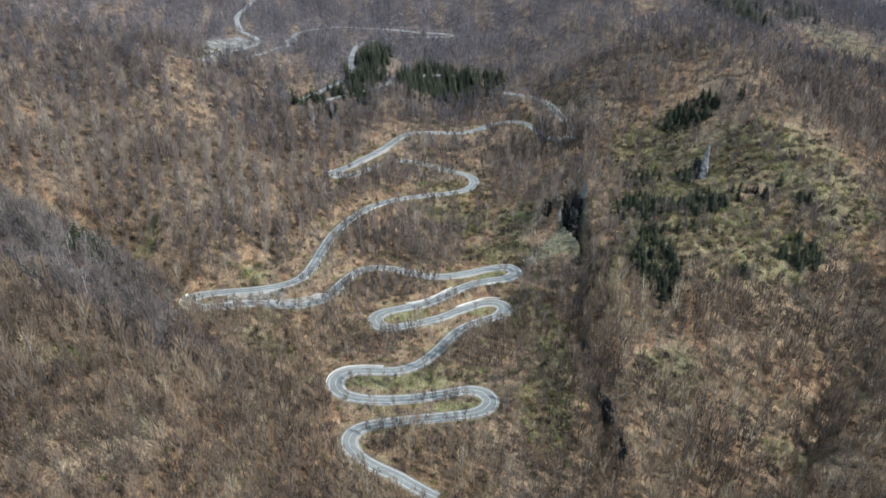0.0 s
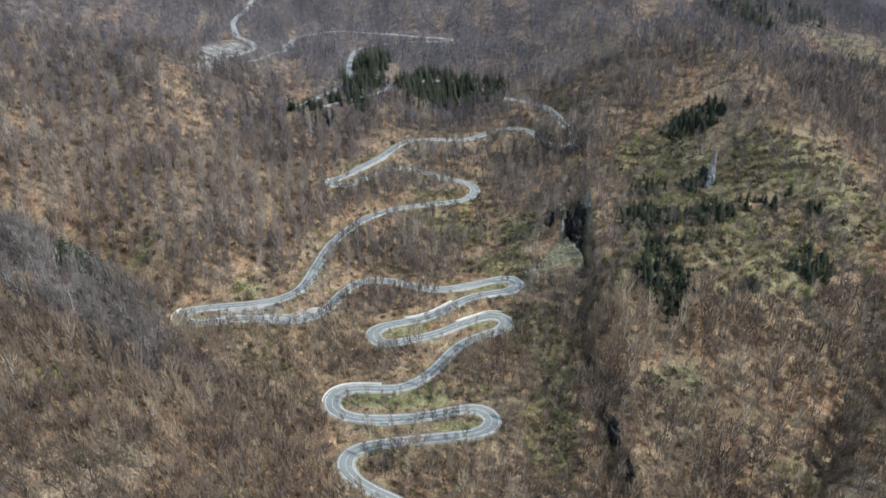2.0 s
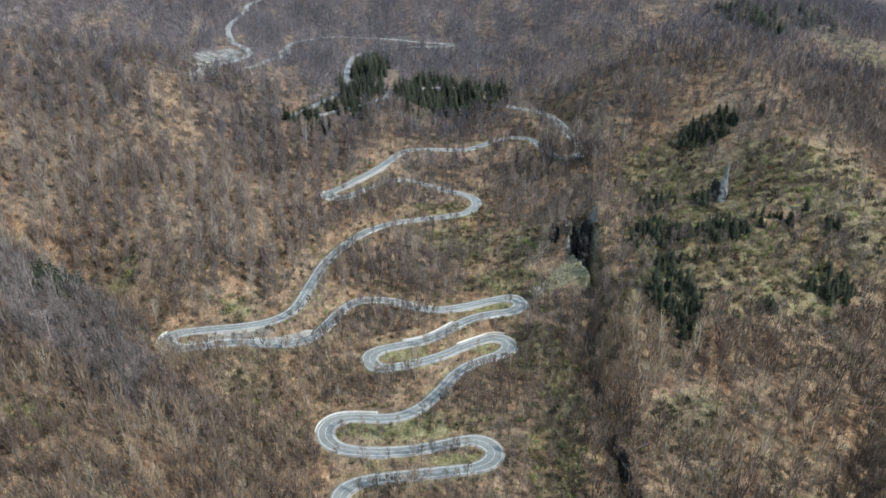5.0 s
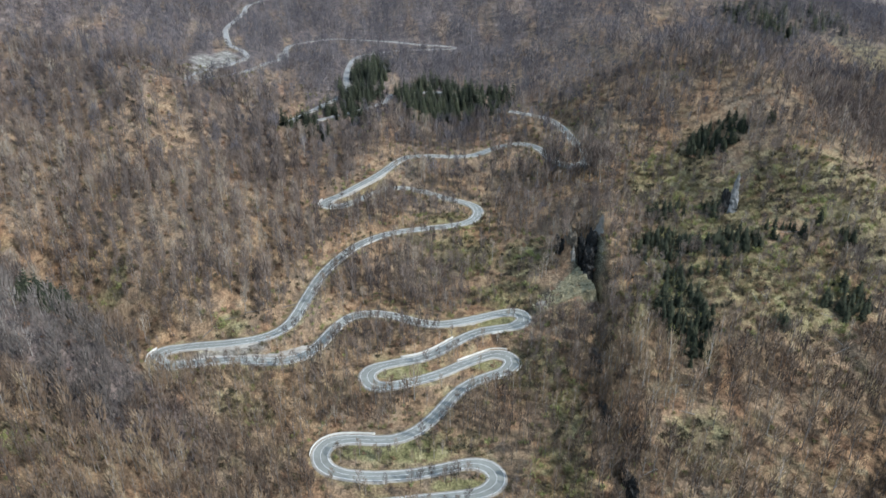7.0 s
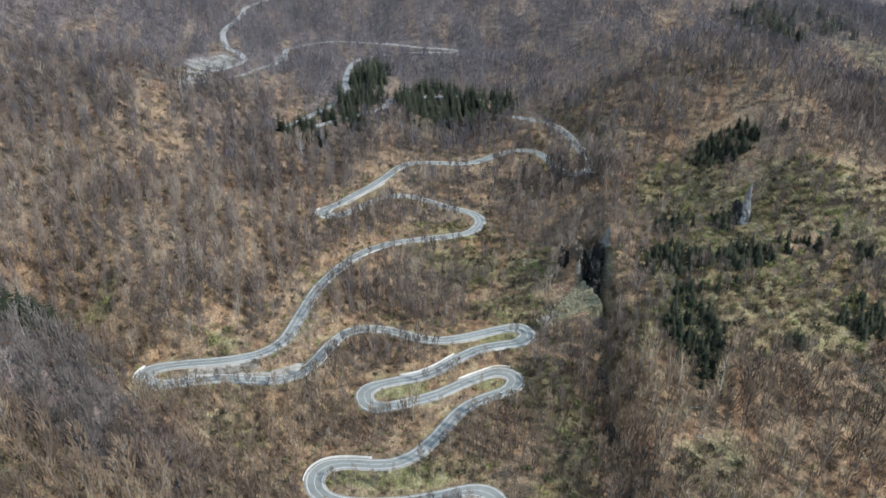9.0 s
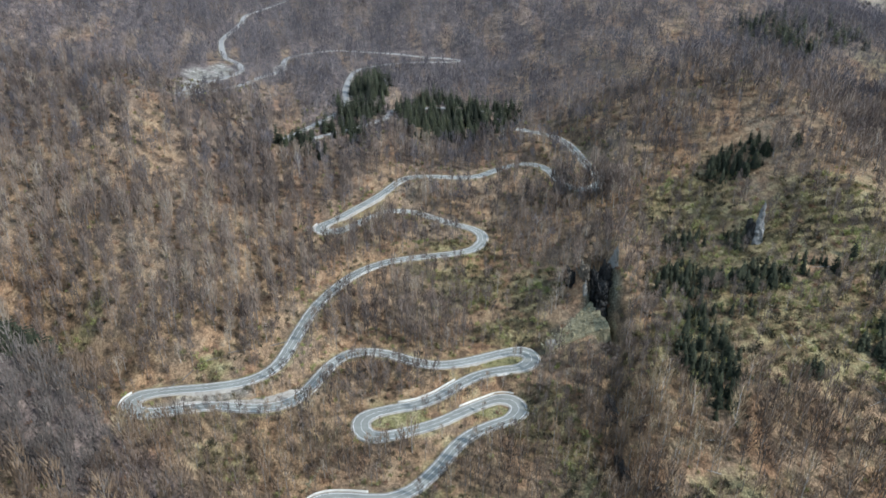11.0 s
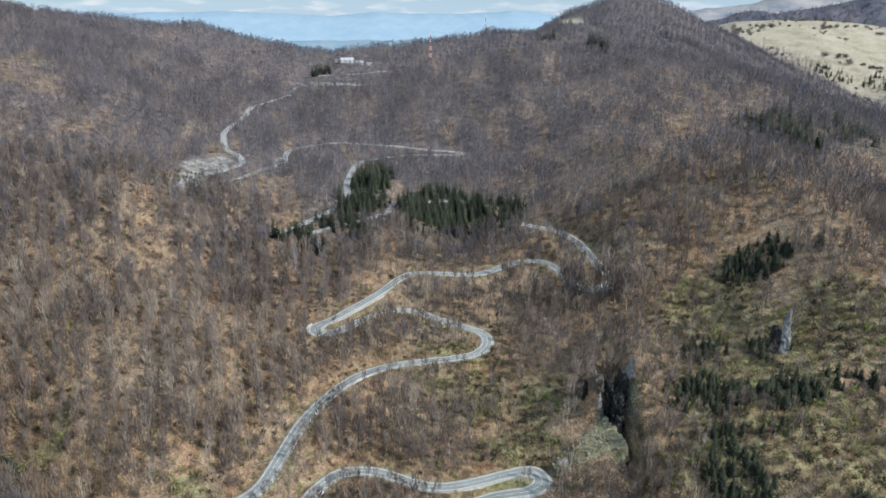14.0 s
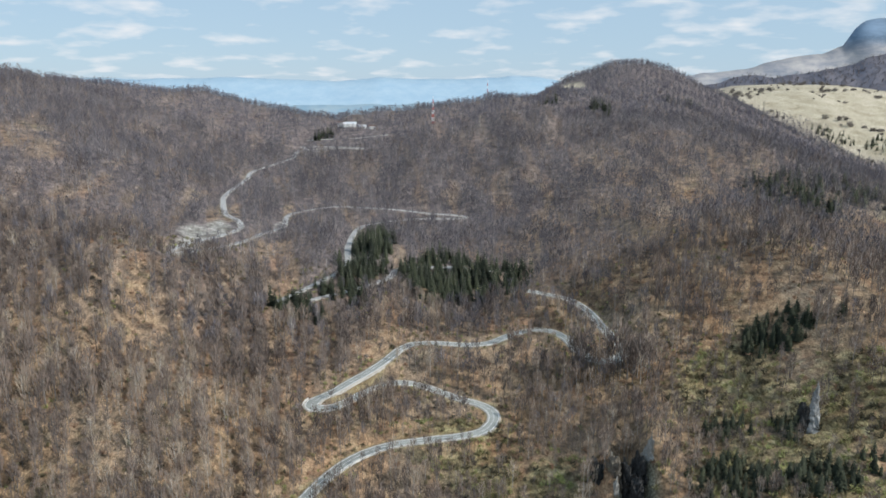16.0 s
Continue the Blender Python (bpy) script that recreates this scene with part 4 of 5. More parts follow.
    wood("scrub", kinds, np.stack([x, y, z], 1), rng.uniform(0.6, 1.3, len(x)) * (1 + 0.45 * patch(x, y, GREEN)), tint, [M_SHRUB, M_SHRUB], "olive budding scrub in clearings and on verges", "scrub")


plant_woods()


def spruce_kinds(tall, tiers, per, n, base):
    out = []
    for s in range(n):
        v, f, sl = conifer(base + s, tall, tiers, per)
        split = []
        for k in (0, 1):
            g = f[sl == k]
            used, inv = np.unique(g, return_inverse=True)
            split.append((v[used], inv.reshape(-1, 3)))
        out.append(split)
    return out


def plant_spruce():
    rng = np.random.default_rng(5)
    kinds = []
    for n, ((tv, tf), (cv, cf)) in enumerate(spruce_kinds(16.0, 12, 9, 6, 200)):
        tr = mesh_of("trunk", tv, tf, [M_BARK], attrs={"tint": np.full(len(tf), 0.2)})
        cr = mesh_of("crown", cv, cf, [M_NEEDLE], attrs={"tint": rng.uniform(0, 1, len(cf)) * 0.6 + n * 0.06})
        kinds.append((tr, cr))
    for cx, cy, rx, ry, n in SPRUCE:
        a, r = rng.uniform(0, 2 * np.pi, n), np.sqrt(rng.random(n))
        x, y = cx + rx * r * np.cos(a), cy + ry * r * np.sin(a)
        z, dist = ground_z(x, y)
        for px, py, pz, d in zip(x, y, z, dist):
            if d < 5.5:
                continue
            s = rng.uniform(0.55, 1.15) * (0.82 if cx > 0 else 1.45)
            tree = thing("spruce", "dark green spruce tree among leafless trees", "spruce", Matrix.Translation((px, py, pz - 0.2)) @ Matrix.Rotation(rng.uniform(0, 6.28), 4, "Z") @ Matrix.Scale(s, 4), "spruce stands")
            tr, cr = kinds[rng.integers(0, len(kinds))]
            for nm, me in (("trunk", tr), ("crown", cr)):
                new(nm, me).parent = tree
    v = [conifer(300 + s, 17.0, 10, 8) for s in range(6)]
    for name, stands, label in (("spruce_wood", BACK_SPRUCE, "dense dark green spruce wood in the bend of the road"), ("spruce_thicket", THICKET, "dark green spruce thicket in the clearing"), ("far_spruces", FAR_SPRUCE, "dark spruces scattered over the far slopes")):
        grow_stands(rng, name, stands, v, label)


def grow_stands(rng, name, stands, v, label):
    px = []
    for cx, cy, rx, ry, n in stands:
        a, r = rng.uniform(0, 2 * np.pi, n), np.sqrt(rng.random(n))
        px.append(np.stack([cx + rx * r * np.cos(a), cy + ry * r * np.sin(a)], 1))
    px = np.vstack(px)
    z, dist = ground_z(px[:, 0], px[:, 1])
    px, z = px[dist > 5.5], z[dist > 5.5]
    wood(name, v, np.column_stack([px, z - 0.3]), rng.uniform(0.5, 1.35, len(px)) * np.where(px[:, 1] < 700, 0.55, 1.0), rng.random(len(px)), [M_BARK, M_NEEDLE], label, "spruce wood")


plant_spruce()

# ---- distance ----


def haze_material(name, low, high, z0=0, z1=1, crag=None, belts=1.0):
    """A far hillside, distance haze painted into its colours; crag: the colour above its foot; belts: how far its woods
    are drawn out along it.
    """
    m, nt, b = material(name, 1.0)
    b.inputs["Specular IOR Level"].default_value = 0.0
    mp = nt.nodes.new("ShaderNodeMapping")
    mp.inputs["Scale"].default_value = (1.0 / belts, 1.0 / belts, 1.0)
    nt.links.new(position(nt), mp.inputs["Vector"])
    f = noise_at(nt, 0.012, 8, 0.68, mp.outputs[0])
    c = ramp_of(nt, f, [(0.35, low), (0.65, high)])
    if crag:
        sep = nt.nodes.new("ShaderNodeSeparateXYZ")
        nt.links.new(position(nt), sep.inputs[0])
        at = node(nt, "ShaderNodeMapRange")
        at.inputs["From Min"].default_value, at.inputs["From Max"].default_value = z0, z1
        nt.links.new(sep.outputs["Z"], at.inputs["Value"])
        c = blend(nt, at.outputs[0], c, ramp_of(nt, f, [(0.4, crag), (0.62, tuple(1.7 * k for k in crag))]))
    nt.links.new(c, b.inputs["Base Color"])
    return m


def far_range(name, y, crest, mat, label, x0=-5000, x1=5000, step=40.0, deep=700.0):
    """A far ridge whose crest follows crest(x), sloping to the front and back."""
    xs = np.arange(x0, x1 + 1, step)
    zs = np.array([crest(a) for a in xs])
    rows = [(-deep, -1.0), (-deep * 0.5, 0.45), (-deep * 0.2, 0.8), (0.0, 1.0), (deep * 0.3, 0.3)]
    v = []
    for dy, k in rows:
        base = 60.0
        v.append(np.stack([xs, np.full(len(xs), y + dy), (base + (zs - base) * max(k, 0.0)) if k >= 0 else np.full(len(xs), 20.0)], 1))
    v = np.vstack(v)
    n = len(xs)
    i = (np.arange(len(rows) - 1)[:, None] * n + np.arange(n - 1)).ravel()
    me = mesh_of(name, v, np.stack([i, i + 1, i + n + 1, i + n], 1), [mat], smooth=True)
    return tagged(new(name, me), label, "hills", kind="structure")


def wavy(x, scale, seed):
    return noise.fractal(Vector((x / scale, seed, 0.0)), 1.0, 2.0, 5)


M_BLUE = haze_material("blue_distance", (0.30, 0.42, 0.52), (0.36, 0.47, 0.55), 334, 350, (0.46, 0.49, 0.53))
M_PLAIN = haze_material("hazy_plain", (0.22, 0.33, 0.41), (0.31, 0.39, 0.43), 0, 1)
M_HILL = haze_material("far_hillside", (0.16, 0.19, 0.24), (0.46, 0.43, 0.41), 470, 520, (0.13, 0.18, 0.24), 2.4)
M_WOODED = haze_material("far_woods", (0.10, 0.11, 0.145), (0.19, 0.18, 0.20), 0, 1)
MESA_X, MESA_Z = (700, 1200, 1457, 1694, 1902, 1985, 2015, 2075, 2170, 2400, 2700, 4600), (200, 335, 364, 420, 456, 486, 562, 606, 622, 616, 590, 500)
SIDE_X, SIDE_Z = (800, 1092, 1254, 1370, 1530, 1671, 1760, 2200, 4600), (230, 318, 322, 334, 362, 410, 428, 480, 420)
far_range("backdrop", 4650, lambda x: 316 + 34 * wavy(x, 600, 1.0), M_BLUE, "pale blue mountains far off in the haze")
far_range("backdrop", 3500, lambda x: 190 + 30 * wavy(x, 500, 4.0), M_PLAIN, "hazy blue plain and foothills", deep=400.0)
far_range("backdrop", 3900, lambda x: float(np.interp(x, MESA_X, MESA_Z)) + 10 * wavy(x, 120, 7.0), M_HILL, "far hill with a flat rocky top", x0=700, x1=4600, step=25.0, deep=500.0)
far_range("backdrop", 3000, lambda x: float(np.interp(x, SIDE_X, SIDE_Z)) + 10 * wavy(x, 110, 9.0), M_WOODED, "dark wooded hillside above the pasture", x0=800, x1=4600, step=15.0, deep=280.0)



def wood_on_side_hill():
    rng = np.random.default_rng(77)
    x = rng.uniform(1000, 2100, 2600)
    d = rng.uniform(-150, 0, 2600)
    crest = np.interp(x, SIDE_X, SIDE_Z) + 10 * np.array([wavy(a, 110, 9.0) for a in x])
    z = 60 + (crest - 60) * np.interp(d, (-140, -56, 0), (0.45, 0.8, 1.0))
    kinds = [far_tree(400 + s, 13.0, 18, 1.3) for s in range(5)]
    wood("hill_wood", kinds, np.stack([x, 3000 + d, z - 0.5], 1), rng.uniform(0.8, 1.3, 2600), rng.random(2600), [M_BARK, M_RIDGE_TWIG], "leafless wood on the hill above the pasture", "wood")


wood_on_side_hill()

# ---- rocks ----


def rock(name, at, half, seed, label, turn=0.0, lean=0.0, detail=4, jag=0.28, mat=None, taper=0.0):
    """A weathered crag: a block drawn out to its half sizes, broken by ledges and clefts."""
    bm = bmesh.new()
    bmesh.ops.create_icosphere(bm, subdivisions=detail, radius=1.0)
    big = max(half)
    for v in bm.verts:
        p = v.co.copy()
        m = max(abs(p.x), abs(p.y), abs(p.z))
        p = p.lerp(p / m, 0.45)
        k = 1 - taper * (p.z + 1) / 2
        w = Vector((p.x * half[0] * k, p.y * half[1] * k, p.z * half[2]))
        q = w / (0.22 * big) + Vector((seed * 7.1, seed * 3.3, 0))
        n = noise.fractal(q, 0.9, 2.1, 4) + 0.4 * (noise.cell(w / (0.13 * big) + Vector((seed, 0, seed))) - 0.5)
        v.co = w * (1 + jag * n) + Vector((0.12 * n * half[0], 0, 0))
    bmesh.ops.recalc_face_normals(bm, faces=bm.faces)
    me = bpy.data.meshes.new(name)
    bm.to_mesh(me)
    bm.free()
    me.materials.append(mat or M_ROCK)
    ob = new(name, me)
    ob.matrix_world = pose(*at, lean, 0, turn)
    return tagged(ob, label, "rock")


def on_ground(x, y, up=0.0):
    return (x, y, float(ground_z(x, y)[0][0]) + up)


# the near-black cliffs stand in for the ravine's shaded clefts
rock("cliff", (106.5, 516, 55), (3.8, 12, 16), 1, "shade-dark limestone wall at the head of a ravine", -12, 0, 5, 0.3, M_SHADE_ROCK)
rock("cliff", (110, 527, 66), (3.4, 10, 13), 17, "ragged shade-dark cliff under the limestone fin", 6, 0, 5, 0.32, M_SHADE_ROCK, 0.2)
rock("cliff", (102.5, 526, 58), (3.6, 8, 16), 19, "shade-dark back wall of the ravine", 4, 0, 5, 0.34, M_SHADE_ROCK)
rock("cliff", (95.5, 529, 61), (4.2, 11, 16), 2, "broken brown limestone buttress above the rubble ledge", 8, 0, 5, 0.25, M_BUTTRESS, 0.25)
rock("cliff", (88, 536, 56), (2.8, 10, 14), 15, "shaded grey limestone cliff beside the buttress", 10, 0, 5, 0.25, M_SHADE_ROCK, 0.2)
rock("crag", (95, 518.5, 60), (1.7, 2.4, 8), 16, "pale limestone pillar at the ravine's head", 12, 0, 4, 0.35, M_PALE_ROCK, 0.35)
rock("crag", (115.5, 529, 80), (2.2, 6.5, 10), 3, "pale grey fin of bare limestone", 16, 14, 5, 0.42, M_PALE_ROCK, 0.62)
rock("rock_spire", on_ground(218, 547, 7), (4.4, 7, 17), 5, "grey limestone spire standing over the clearing", -24, -8, 5, 0.27, M_SPIRE, 0.68)
# crag coloured dark for the spire's shaded left side
rock("crag", on_ground(212.5, 548, 3), (4.2, 6, 13), 6, "shade-dark crag beside the rock spire", 5, 0, 4, mat=M_SHADE_ROCK, taper=0.4)
rock("crag", on_ground(103, 350, 0), (3.0, 16, 6), 7, "shade-dark rock step in the gully", 3, 0, 5, 0.55, mat=M_SHADE_ROCK)
rock("crag", on_ground(107, 326, 0), (3.0, 12, 5), 8, "shade-dark rock step in the gully", -4, 0, 5, 0.55, mat=M_SHADE_ROCK)
rock("crag", on_ground(98, 396, 0), (2.5, 10, 4), 9, "shade-dark rock step in the gully", 4, 0, 4, mat=M_SHADE_ROCK)
rock("crag", on_ground(100, 440, 0), (3, 12, 4), 14, "dark rocks below the ravine", 8, 0, 4, mat=M_SHADE_ROCK)
rock("crag", on_ground(72, 492, 0), (5, 4, 2.5), 10, "grey outcrop above the bend", 20, 0, 4)


def rubble_ledge():
    """A slanting rib of rubble that widens up to the ravine's edge."""
    bm = bmesh.new()
    nu, nv = 40, 18
    rows = []
    for i in range(nu):
        u = i / (nu - 1)
        row = []
        for j in range(nv):
            v = 2 * j / (nv - 1) - 1
            half = 3.0 + 11.0 * u
            edge = max(abs(v), abs(2 * u - 1) ** 6)
            x, y = 67 + 37 * u + 1.5 * v - 6.5 * u * v, 491 + 12 * u + half * v
            n = noise.fractal(Vector((x / 4, y / 4, 2.2)), 0.9, 2.1, 4)
            z = 36.2 + 18.4 * u + 0.22 * half * v + 1.5 * n - (9.0 if edge > 0.95 else 0.0) - 0.8 * edge**4
            row.append(bm.verts.new((x + 0.8 * n, y + 0.6 * n, z)))
        rows.append(row)
    for i in range(nu - 1):
        for j in range(nv - 1):
            bm.faces.new((rows[i][j], rows[i + 1][j], rows[i + 1][j + 1], rows[i][j + 1]))
    me = bpy.data.meshes.new("ledge")
    bm.to_mesh(me)
    bm.free()
    me.materials.append(M_LEDGE)
    tagged(new("ledge", me), "sloping ledge of olive-grey limestone rubble above the bend", "rock")


rubble_ledge()


def lay_stones():
    """Loose stones of the scree and of the dry stream bed."""
    rng = np.random.default_rng(21)
    t = rng.random(520) ** 0.8
    u = rng.normal(-0.5, 1.1, 520)
    sx, sy = 64 + 40 * t + 2 * u, 488 + 13 * t - 6.0 * u * (0.35 + 0.65 * t) - 3 * t
    k = rng.random(110)
    bx, by = -62 - 13 * k + rng.normal(0, 0.7, 110), 428 - 40 * k + rng.normal(0, 0.7, 110)
    x, y = np.r_[sx, bx], np.r_[sy, by]
    size = np.r_[rng.gamma(1.5, 0.27, 520), rng.uniform(0.4, 1.1, 110)].clip(0.3, 3.0)
    z, dist = ground_z(x, y)
    keep = dist > 7
    kinds = []
    for i in range(6):
        bm = bmesh.new()
        bmesh.ops.create_icosphere(bm, subdivisions=1, radius=0.6)
        for v in bm.verts:
            v.co *= 1 + 0.5 * noise.noise(v.co * 1.9 + Vector((i * 5.0, 0, 0)))
            v.co.z *= 0.75
        vs = np.array([v.co for v in bm.verts])
        fs = np.array([[v.index for v in f.verts] for f in bm.faces])
        bm.free()
        kinds.append((vs, fs, np.zeros(len(fs))))
    z[:520] = np.maximum(z[:520], 36.5 + 18.4 * t + 0.22 * (sy - 491 - 12 * t))
    wood("scree", kinds, np.column_stack([x, y, z + 0.1])[keep], size[keep], rng.random(keep.sum()), [M_LEDGE], "olive-grey loose stones on the scree and in a dry stream bed", "stones")


lay_stones()



def fallen_trunk(x, y, turn, length, radius, label, mat, pale=0.95):
    """A fallen tree: a tapered trunk lying down the slope, with stubs of limbs."""
    a = radians(turn)
    p = np.array(on_ground(x, y, radius * 0.7))
    q = np.array(on_ground(x + math.cos(a) * length, y + math.sin(a) * length, radius * 0.6))
    b = Bundle()
    b.add(tube(p, q, radius, radius * 0.35, 7), 0)
    for k in range(4):
        t = 0.35 + 0.15 * k
        m = p + (q - p) * t
        b.add(tube(m, m + np.array((math.cos(a + 1.1 * (-1) ** k) * 1.8, math.sin(a + 1.1 * (-1) ** k) * 1.8, 0.9)), radius * 0.4, 0, 4), 0)
    v, f, sl = b.done()
    ob = new("fallen_trunk", mesh_of("fallen_trunk", v - p, f, [mat], attrs={"tint": np.full(len(f), pale)}))
    ob.location = p
    return tagged(ob, label, "trunk", "fallen trunks")


for lx, ly, lt, ll in ((-168, 433, 48, 15), (-158, 444, 42, 15), (-148, 453, 24, 16), (-134, 461, 26, 15), (-121, 467, 42, 14), (-111, 476, 38, 14)):
    fallen_trunk(lx, ly, lt, ll, 0.38, "fallen brown trunk on the bank above the road", M_BARK, 0.25)
log_rng = random.Random(4)
for _ in range(34):
    lx, ly = log_rng.uniform(110, 270), log_rng.uniform(320, 520)
    fallen_trunk(lx, ly, log_rng.gauss(150, 25), log_rng.uniform(8, 15), log_rng.uniform(0.2, 0.34), "bleached fallen trunk on the leaf litter", M_BARK)

# ---- walls and rails along the road ----


def at_length(s):
    return int(np.clip(round(s / 1.5), 0, len(PASS) - 1))


def parapet(s0, s1, side, label):
    """A low concrete wall along one side of the road."""
    a, b = at_length(s0), at_length(s1)
    o = side * (PASS_WIDE + 1.55)
    t = 0.3 * side
    lifts = (-0.9, 1.0, 1.0, -0.9)
    offs = [o, o, o + t, o + t]
    if side < 0:
        offs, lifts = offs[::-1], lifts[::-1]
    v, f = ribbon(PASS, offs, lifts, a, b)
    k = 4
    n = len(v)
    ends = [[0, 1, 2, 3], [n - 1, n - 2, n - 3, n - 4]]
    return tagged(new("parapet_wall", mesh_of("parapet_wall", v, np.vstack([f, ends]), [M_CONCRETE])), label, "wall")


for s0, s1, side in ((286, 326, 1), (422, 444, -1), (452, 486, -1), (586, 632, 1), (655, 668, -1), (1446, 1492, 1), (1180, 1206, -1), (838, 885, 1), (975, 985, 1)):
    parapet(s0, s1, side, "low whitewashed concrete wall on the road's edge")


def guardrail(s0, s1, side):
    """A steel rail on posts along one side of the road."""
    a, b = at_length(s0), at_length(s1)
    o = side * (PASS_WIDE + 0.9)
    rail = thing("guardrail", "galvanised steel guardrail on short posts", "guardrail", Matrix.Translation(PASS[a]), "guardrails")
    v, f = ribbon(PASS, [o, o + 0.08 * side, o, o + 0.08 * side, o], [0.50, 0.56, 0.66, 0.76, 0.82], a, b)
    me = mesh_of("beam", v - PASS[a], f, [M_STEEL])
    new("beam", me).parent = rail
    s = sides(PASS)
    bm = bmesh.new()
    bmesh.ops.create_cube(bm, size=1.0, matrix=Matrix.Diagonal((0.12, 0.12, 1.3, 1)))
    bmesh.ops.bevel(bm, geom=bm.edges[:], offset=0.015, segments=1, affect="EDGES")
    post = bpy.data.meshes.new("post")
    bm.to_mesh(post)
    bm.free()
    post.materials.append(M_STEEL)
    for i in range(a, b, 3):
        p = new("post", post)
        p.parent = rail
        q = PASS[i, :2] + s[i] * (o[i] + 0.14 * side)
        p.location = (q[0] - PASS[a, 0], q[1] - PASS[a, 1], PASS[i, 2] - PASS[a, 2] + 0.15)


for s0, s1, side in ((10, 52, -1), (86, 150, -1), (186, 258, 1), (345, 405, -1), (500, 528, 1), (600, 650, -1), (700, 800, 1), (810, 915, 1), (1040, 1150, -1), (1285, 1380, 1), (1500, 1640, -1), (1752, 1850, -1), (1752, 1840, 1)):
    guardrail(s0, s1, side)

# ---- the saddle: houses and masts ----
M_WALL = rough_stuff("white_render", [(0.3, (0.68, 0.67, 0.64)), (0.7, (0.82, 0.81, 0.79))], 0.4)
M_ROOF = rough_stuff("metal_roof", [(0.3, (0.45, 0.47, 0.50)), (0.7, (0.62, 0.63, 0.65))], 0.3, 0.5)
M_TILE = rough_stuff("dark_roof", [(0.3, (0.10, 0.075, 0.07)), (0.7, (0.20, 0.14, 0.12))], 0.3)
M_DARK = rough_stuff("dark_glass", [(0.3, (0.02, 0.022, 0.025)), (0.7, (0.05, 0.055, 0.06))], 0.5, 0.2)
M_RED = rough_stuff("red_mast_paint", [(0.3, (0.42, 0.06, 0.05)), (0.7, (0.55, 0.10, 0.08))], 0.4, 0.6)
M_WHITE = rough_stuff("white_mast_paint", [(0.3, (0.72, 0.72, 0.72)), (0.7, (0.84, 0.84, 0.84))], 0.4, 0.6)


def box(bm, x0, x1, y0, y1, z0, z1):
    bmesh.ops.create_cube(bm, size=1.0, matrix=Matrix.Translation(((x0 + x1) / 2, (y0 + y1) / 2, (z0 + z1) / 2)) @ Matrix.Diagonal((x1 - x0, y1 - y0, z1 - z0, 1)))
    return bm


def house(x, y, turn, w, d, h, roof_mat, label):
    home = thing("house", label, "house", pose(*on_ground(x, y, -0.3), 0, 0, turn), "houses on the saddle")
    part("wall", box(bmesh.new(), -w / 2, w / 2, -d / 2, d / 2, 0, h), M_WALL, home)
    bm = bmesh.new()
    e, r = 0.6, h + d * 0.32
    ring = [(-e - w / 2, -e - d / 2, h - 0.2), (-e - w / 2, 0, r), (-e - w / 2, e + d / 2, h - 0.2), (e + w / 2, -e - d / 2, h - 0.2), (e + w / 2, 0, r), (e + w / 2, e + d / 2, h - 0.2)]
    vs = [bm.verts.new(p) for p in ring]
    for f in ((0, 1, 2), (5, 4, 3), (0, 3, 4, 1), (1, 4, 5, 2), (0, 2, 5, 3)):
        bm.faces.new([vs[i] for i in f])
    bmesh.ops.recalc_face_normals(bm, faces=bm.faces)
    roof = part("roof", bm, roof_mat, home)
    part("chimney", box(bmesh.new(), w * 0.2, w * 0.2 + 0.8, 0.4, 1.2, r - 1.5, r + 1.0), M_WALL, roof)
    for k in range(int(w // 3.2)):
        a = -w / 2 + 1.4 + k * 3.2
        part("window", box(bmesh.new(), a, a + 1.2, -d / 2 - 0.06, -d / 2 + 0.1, 1.2, 2.6), M_DARK, home)


for hx, hy, ht, hw, hd, hh, hm, hl in (
    (-188, 1392, 8, 22, 10, 6.0, M_ROOF, "white house with a pale metal roof on the saddle"),
    (-168, 1398, -12, 14, 9, 5.0, M_ROOF, "small white house with a pale roof"),
    (-204, 1398, 20, 12, 9, 6.5, M_TILE, "white house with a dark roof behind spruces"),
    (-150, 1404, 5, 12, 8, 5.0, M_TILE, "small house with a dark roof at the wood's edge"),
):
    house(hx, hy, ht, hw, hd, hh, hm, hl)


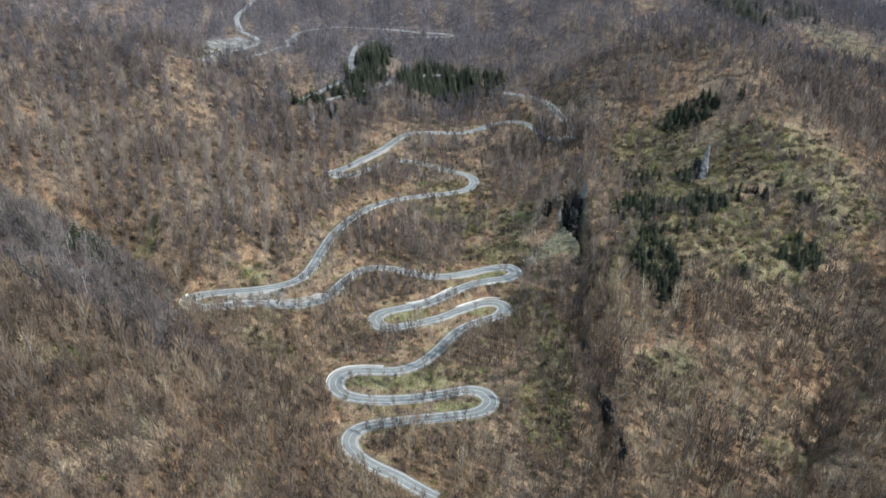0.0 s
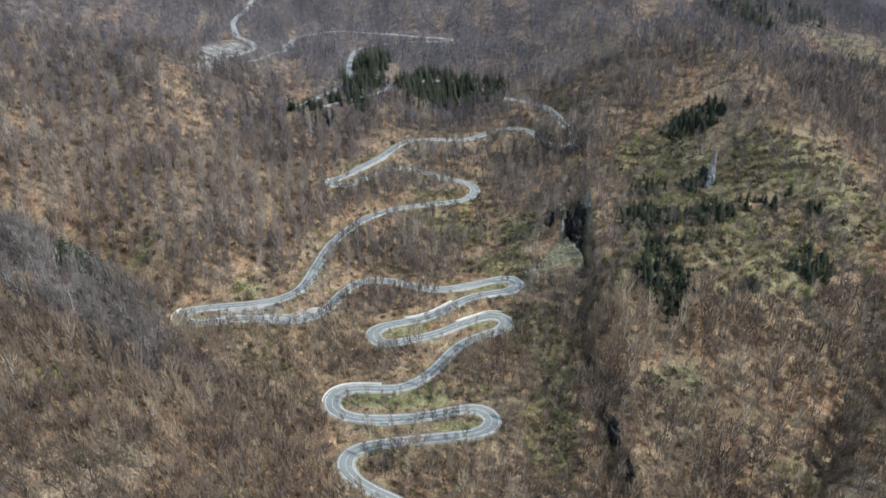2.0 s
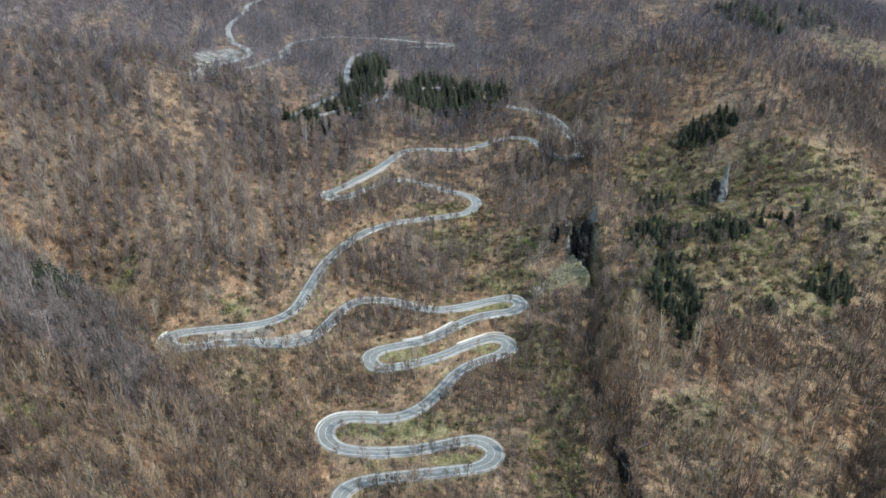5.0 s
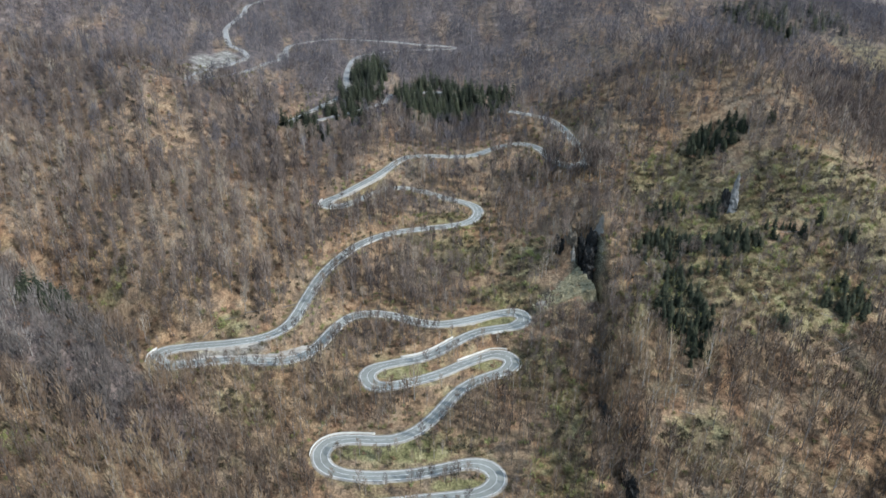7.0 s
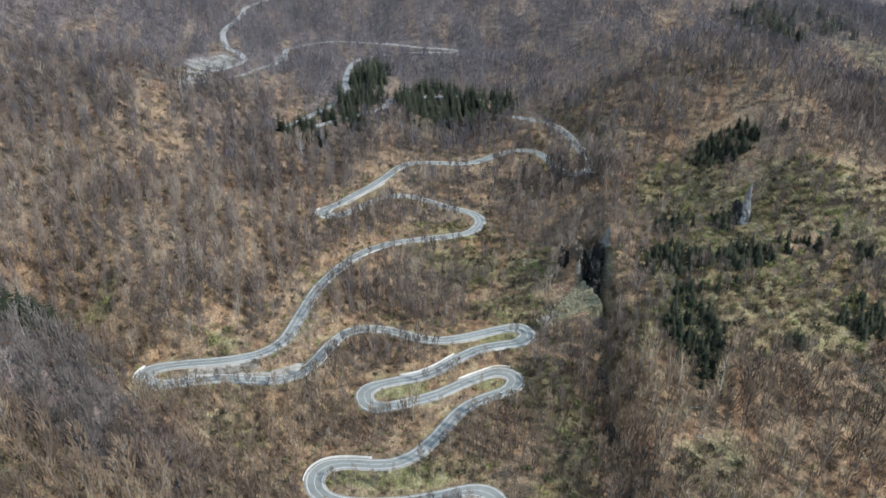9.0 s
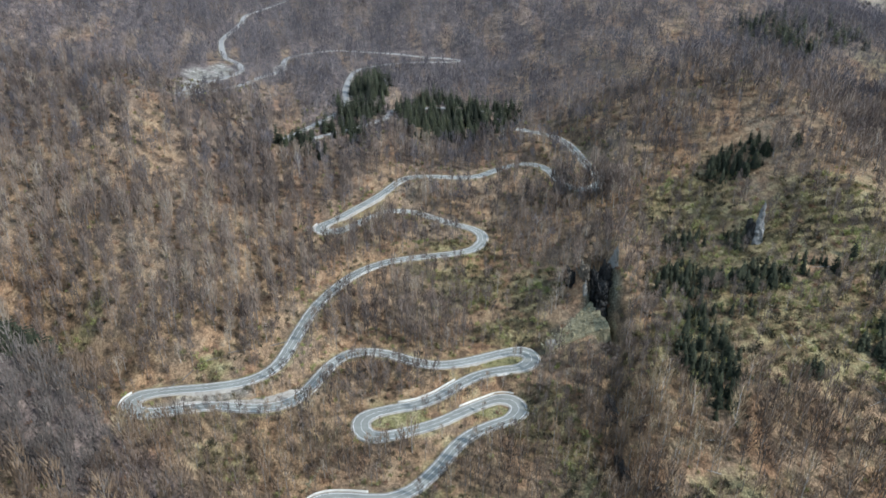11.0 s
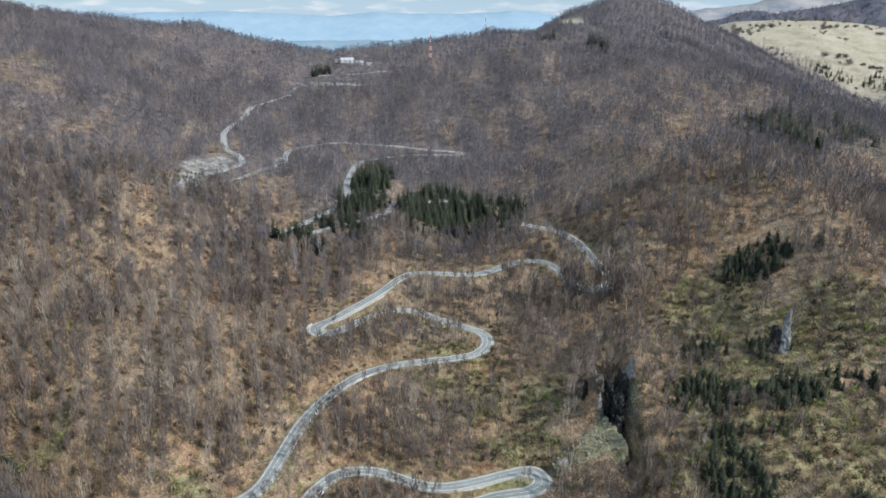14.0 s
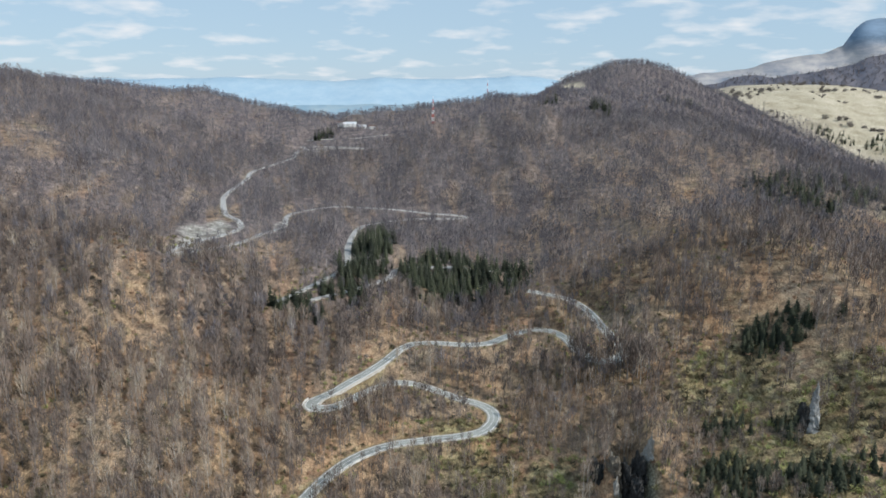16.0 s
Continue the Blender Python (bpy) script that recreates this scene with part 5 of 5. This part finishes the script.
def mast(x, y, high, foot, bands, label):
    """A lattice mast in red and white bands: four legs, rings and crossed braces in each band."""
    base = thing("radio_mast", label, "mast", Matrix.Translation(on_ground(x, y, -0.5)), "radio masts")
    for k in range(bands):
        z0, z1 = high * k / bands, high * (k + 1) / bands
        r0, r1 = foot * (1 - 0.85 * k / bands), foot * (1 - 0.85 * (k + 1) / bands)
        b = Bundle()
        c0 = [np.array([sx * r0, sy * r0, z0]) for sx, sy in ((-1, -1), (1, -1), (1, 1), (-1, 1))]
        c1 = [np.array([sx * r1, sy * r1, z1]) for sx, sy in ((-1, -1), (1, -1), (1, 1), (-1, 1))]
        for i in range(4):
            j = (i + 1) % 4
            b.add(tube(c0[i], c1[i], 0.22, 0.2, 4), 0)
            b.add(tube(c0[i], c0[j], 0.12, 0.12, 3), 0)
            for u in range(3):
                p, q = c0[i] + (c1[i] - c0[i]) * u / 3, c0[j] + (c1[j] - c0[j]) * (u + 1) / 3
                b.add(tube(p, q, 0.11, 0.11, 3), 0)
                p, q = c0[j] + (c1[j] - c0[j]) * u / 3, c0[i] + (c1[i] - c0[i]) * (u + 1) / 3
                b.add(tube(p, q, 0.11, 0.11, 3), 0)
        v, f, sl = b.done()
        ob = new("section", mesh_of("section", v, f, [M_WHITE if k % 2 else M_RED]))
        ob.parent = base
        tagged(ob, "white lattice section" if k % 2 else "red lattice section")
    top = part("antenna", box(bmesh.new(), -0.4, 0.4, -0.4, 0.4, high, high + 5), M_WHITE, base, "white antenna rod")


mast(-40, 1345, 42, 2.6, 7, "red and white lattice radio mast above the wood")
mast(64, 1655, 46, 2.2, 7, "far red and white radio mast on the ridge")


def car(x, y, turn, paint, label):
    i = int(np.argmin(np.hypot(PASS[:, 0] - x, PASS[:, 1] - y)))
    auto = thing("car", label, "car", pose(x, y, PASS[i, 2] + 0.08, 0, 0, turn), "parked cars")
    bm = bmesh.new()
    side = [(-2.1, 0.35), (-2.15, 0.85), (-1.9, 1.0), (-1.35, 1.42), (0.35, 1.45), (1.0, 0.98), (1.95, 0.85), (2.1, 0.6), (2.05, 0.35)]
    left = [bm.verts.new((a, 0.85 - (0.15 if b > 1.2 else 0), b)) for a, b in side]
    right = [bm.verts.new((a, -0.85 + (0.15 if b > 1.2 else 0), b)) for a, b in side]
    bm.faces.new(left)
    bm.faces.new(right[::-1])
    for k in range(len(side)):
        n = (k + 1) % len(side)
        bm.faces.new((left[k], right[k], right[n], left[n]))
    bmesh.ops.recalc_face_normals(bm, faces=bm.faces)
    bmesh.ops.bevel(bm, geom=bm.edges[:], offset=0.05, segments=2, affect="EDGES")
    part("body", bm, paint, auto)
    part("windscreen", box(bmesh.new(), 0.45, 0.95, -0.66, 0.66, 1.02, 1.30), M_DARK, auto, "dark glass windscreen")
    for sx in (-1.3, 1.3):
        for sy in (-0.78, 0.78):
            bm = bmesh.new()
            bmesh.ops.create_cone(bm, cap_ends=True, segments=14, radius1=0.33, radius2=0.33, depth=0.2, matrix=Matrix.Translation((sx, sy, 0.33)) @ Matrix.Rotation(radians(90), 4, "X"))
            part("wheel", bm, M_DARK, auto, "black rubber tyre")


M_BLACK = rough_stuff("black_car_paint", [(0.3, (0.012, 0.012, 0.014)), (0.7, (0.02, 0.02, 0.024))], 2.0, 0.25)
car(118.5, 681, 112, M_BLACK, "black car parked on the gravel inside the bend")
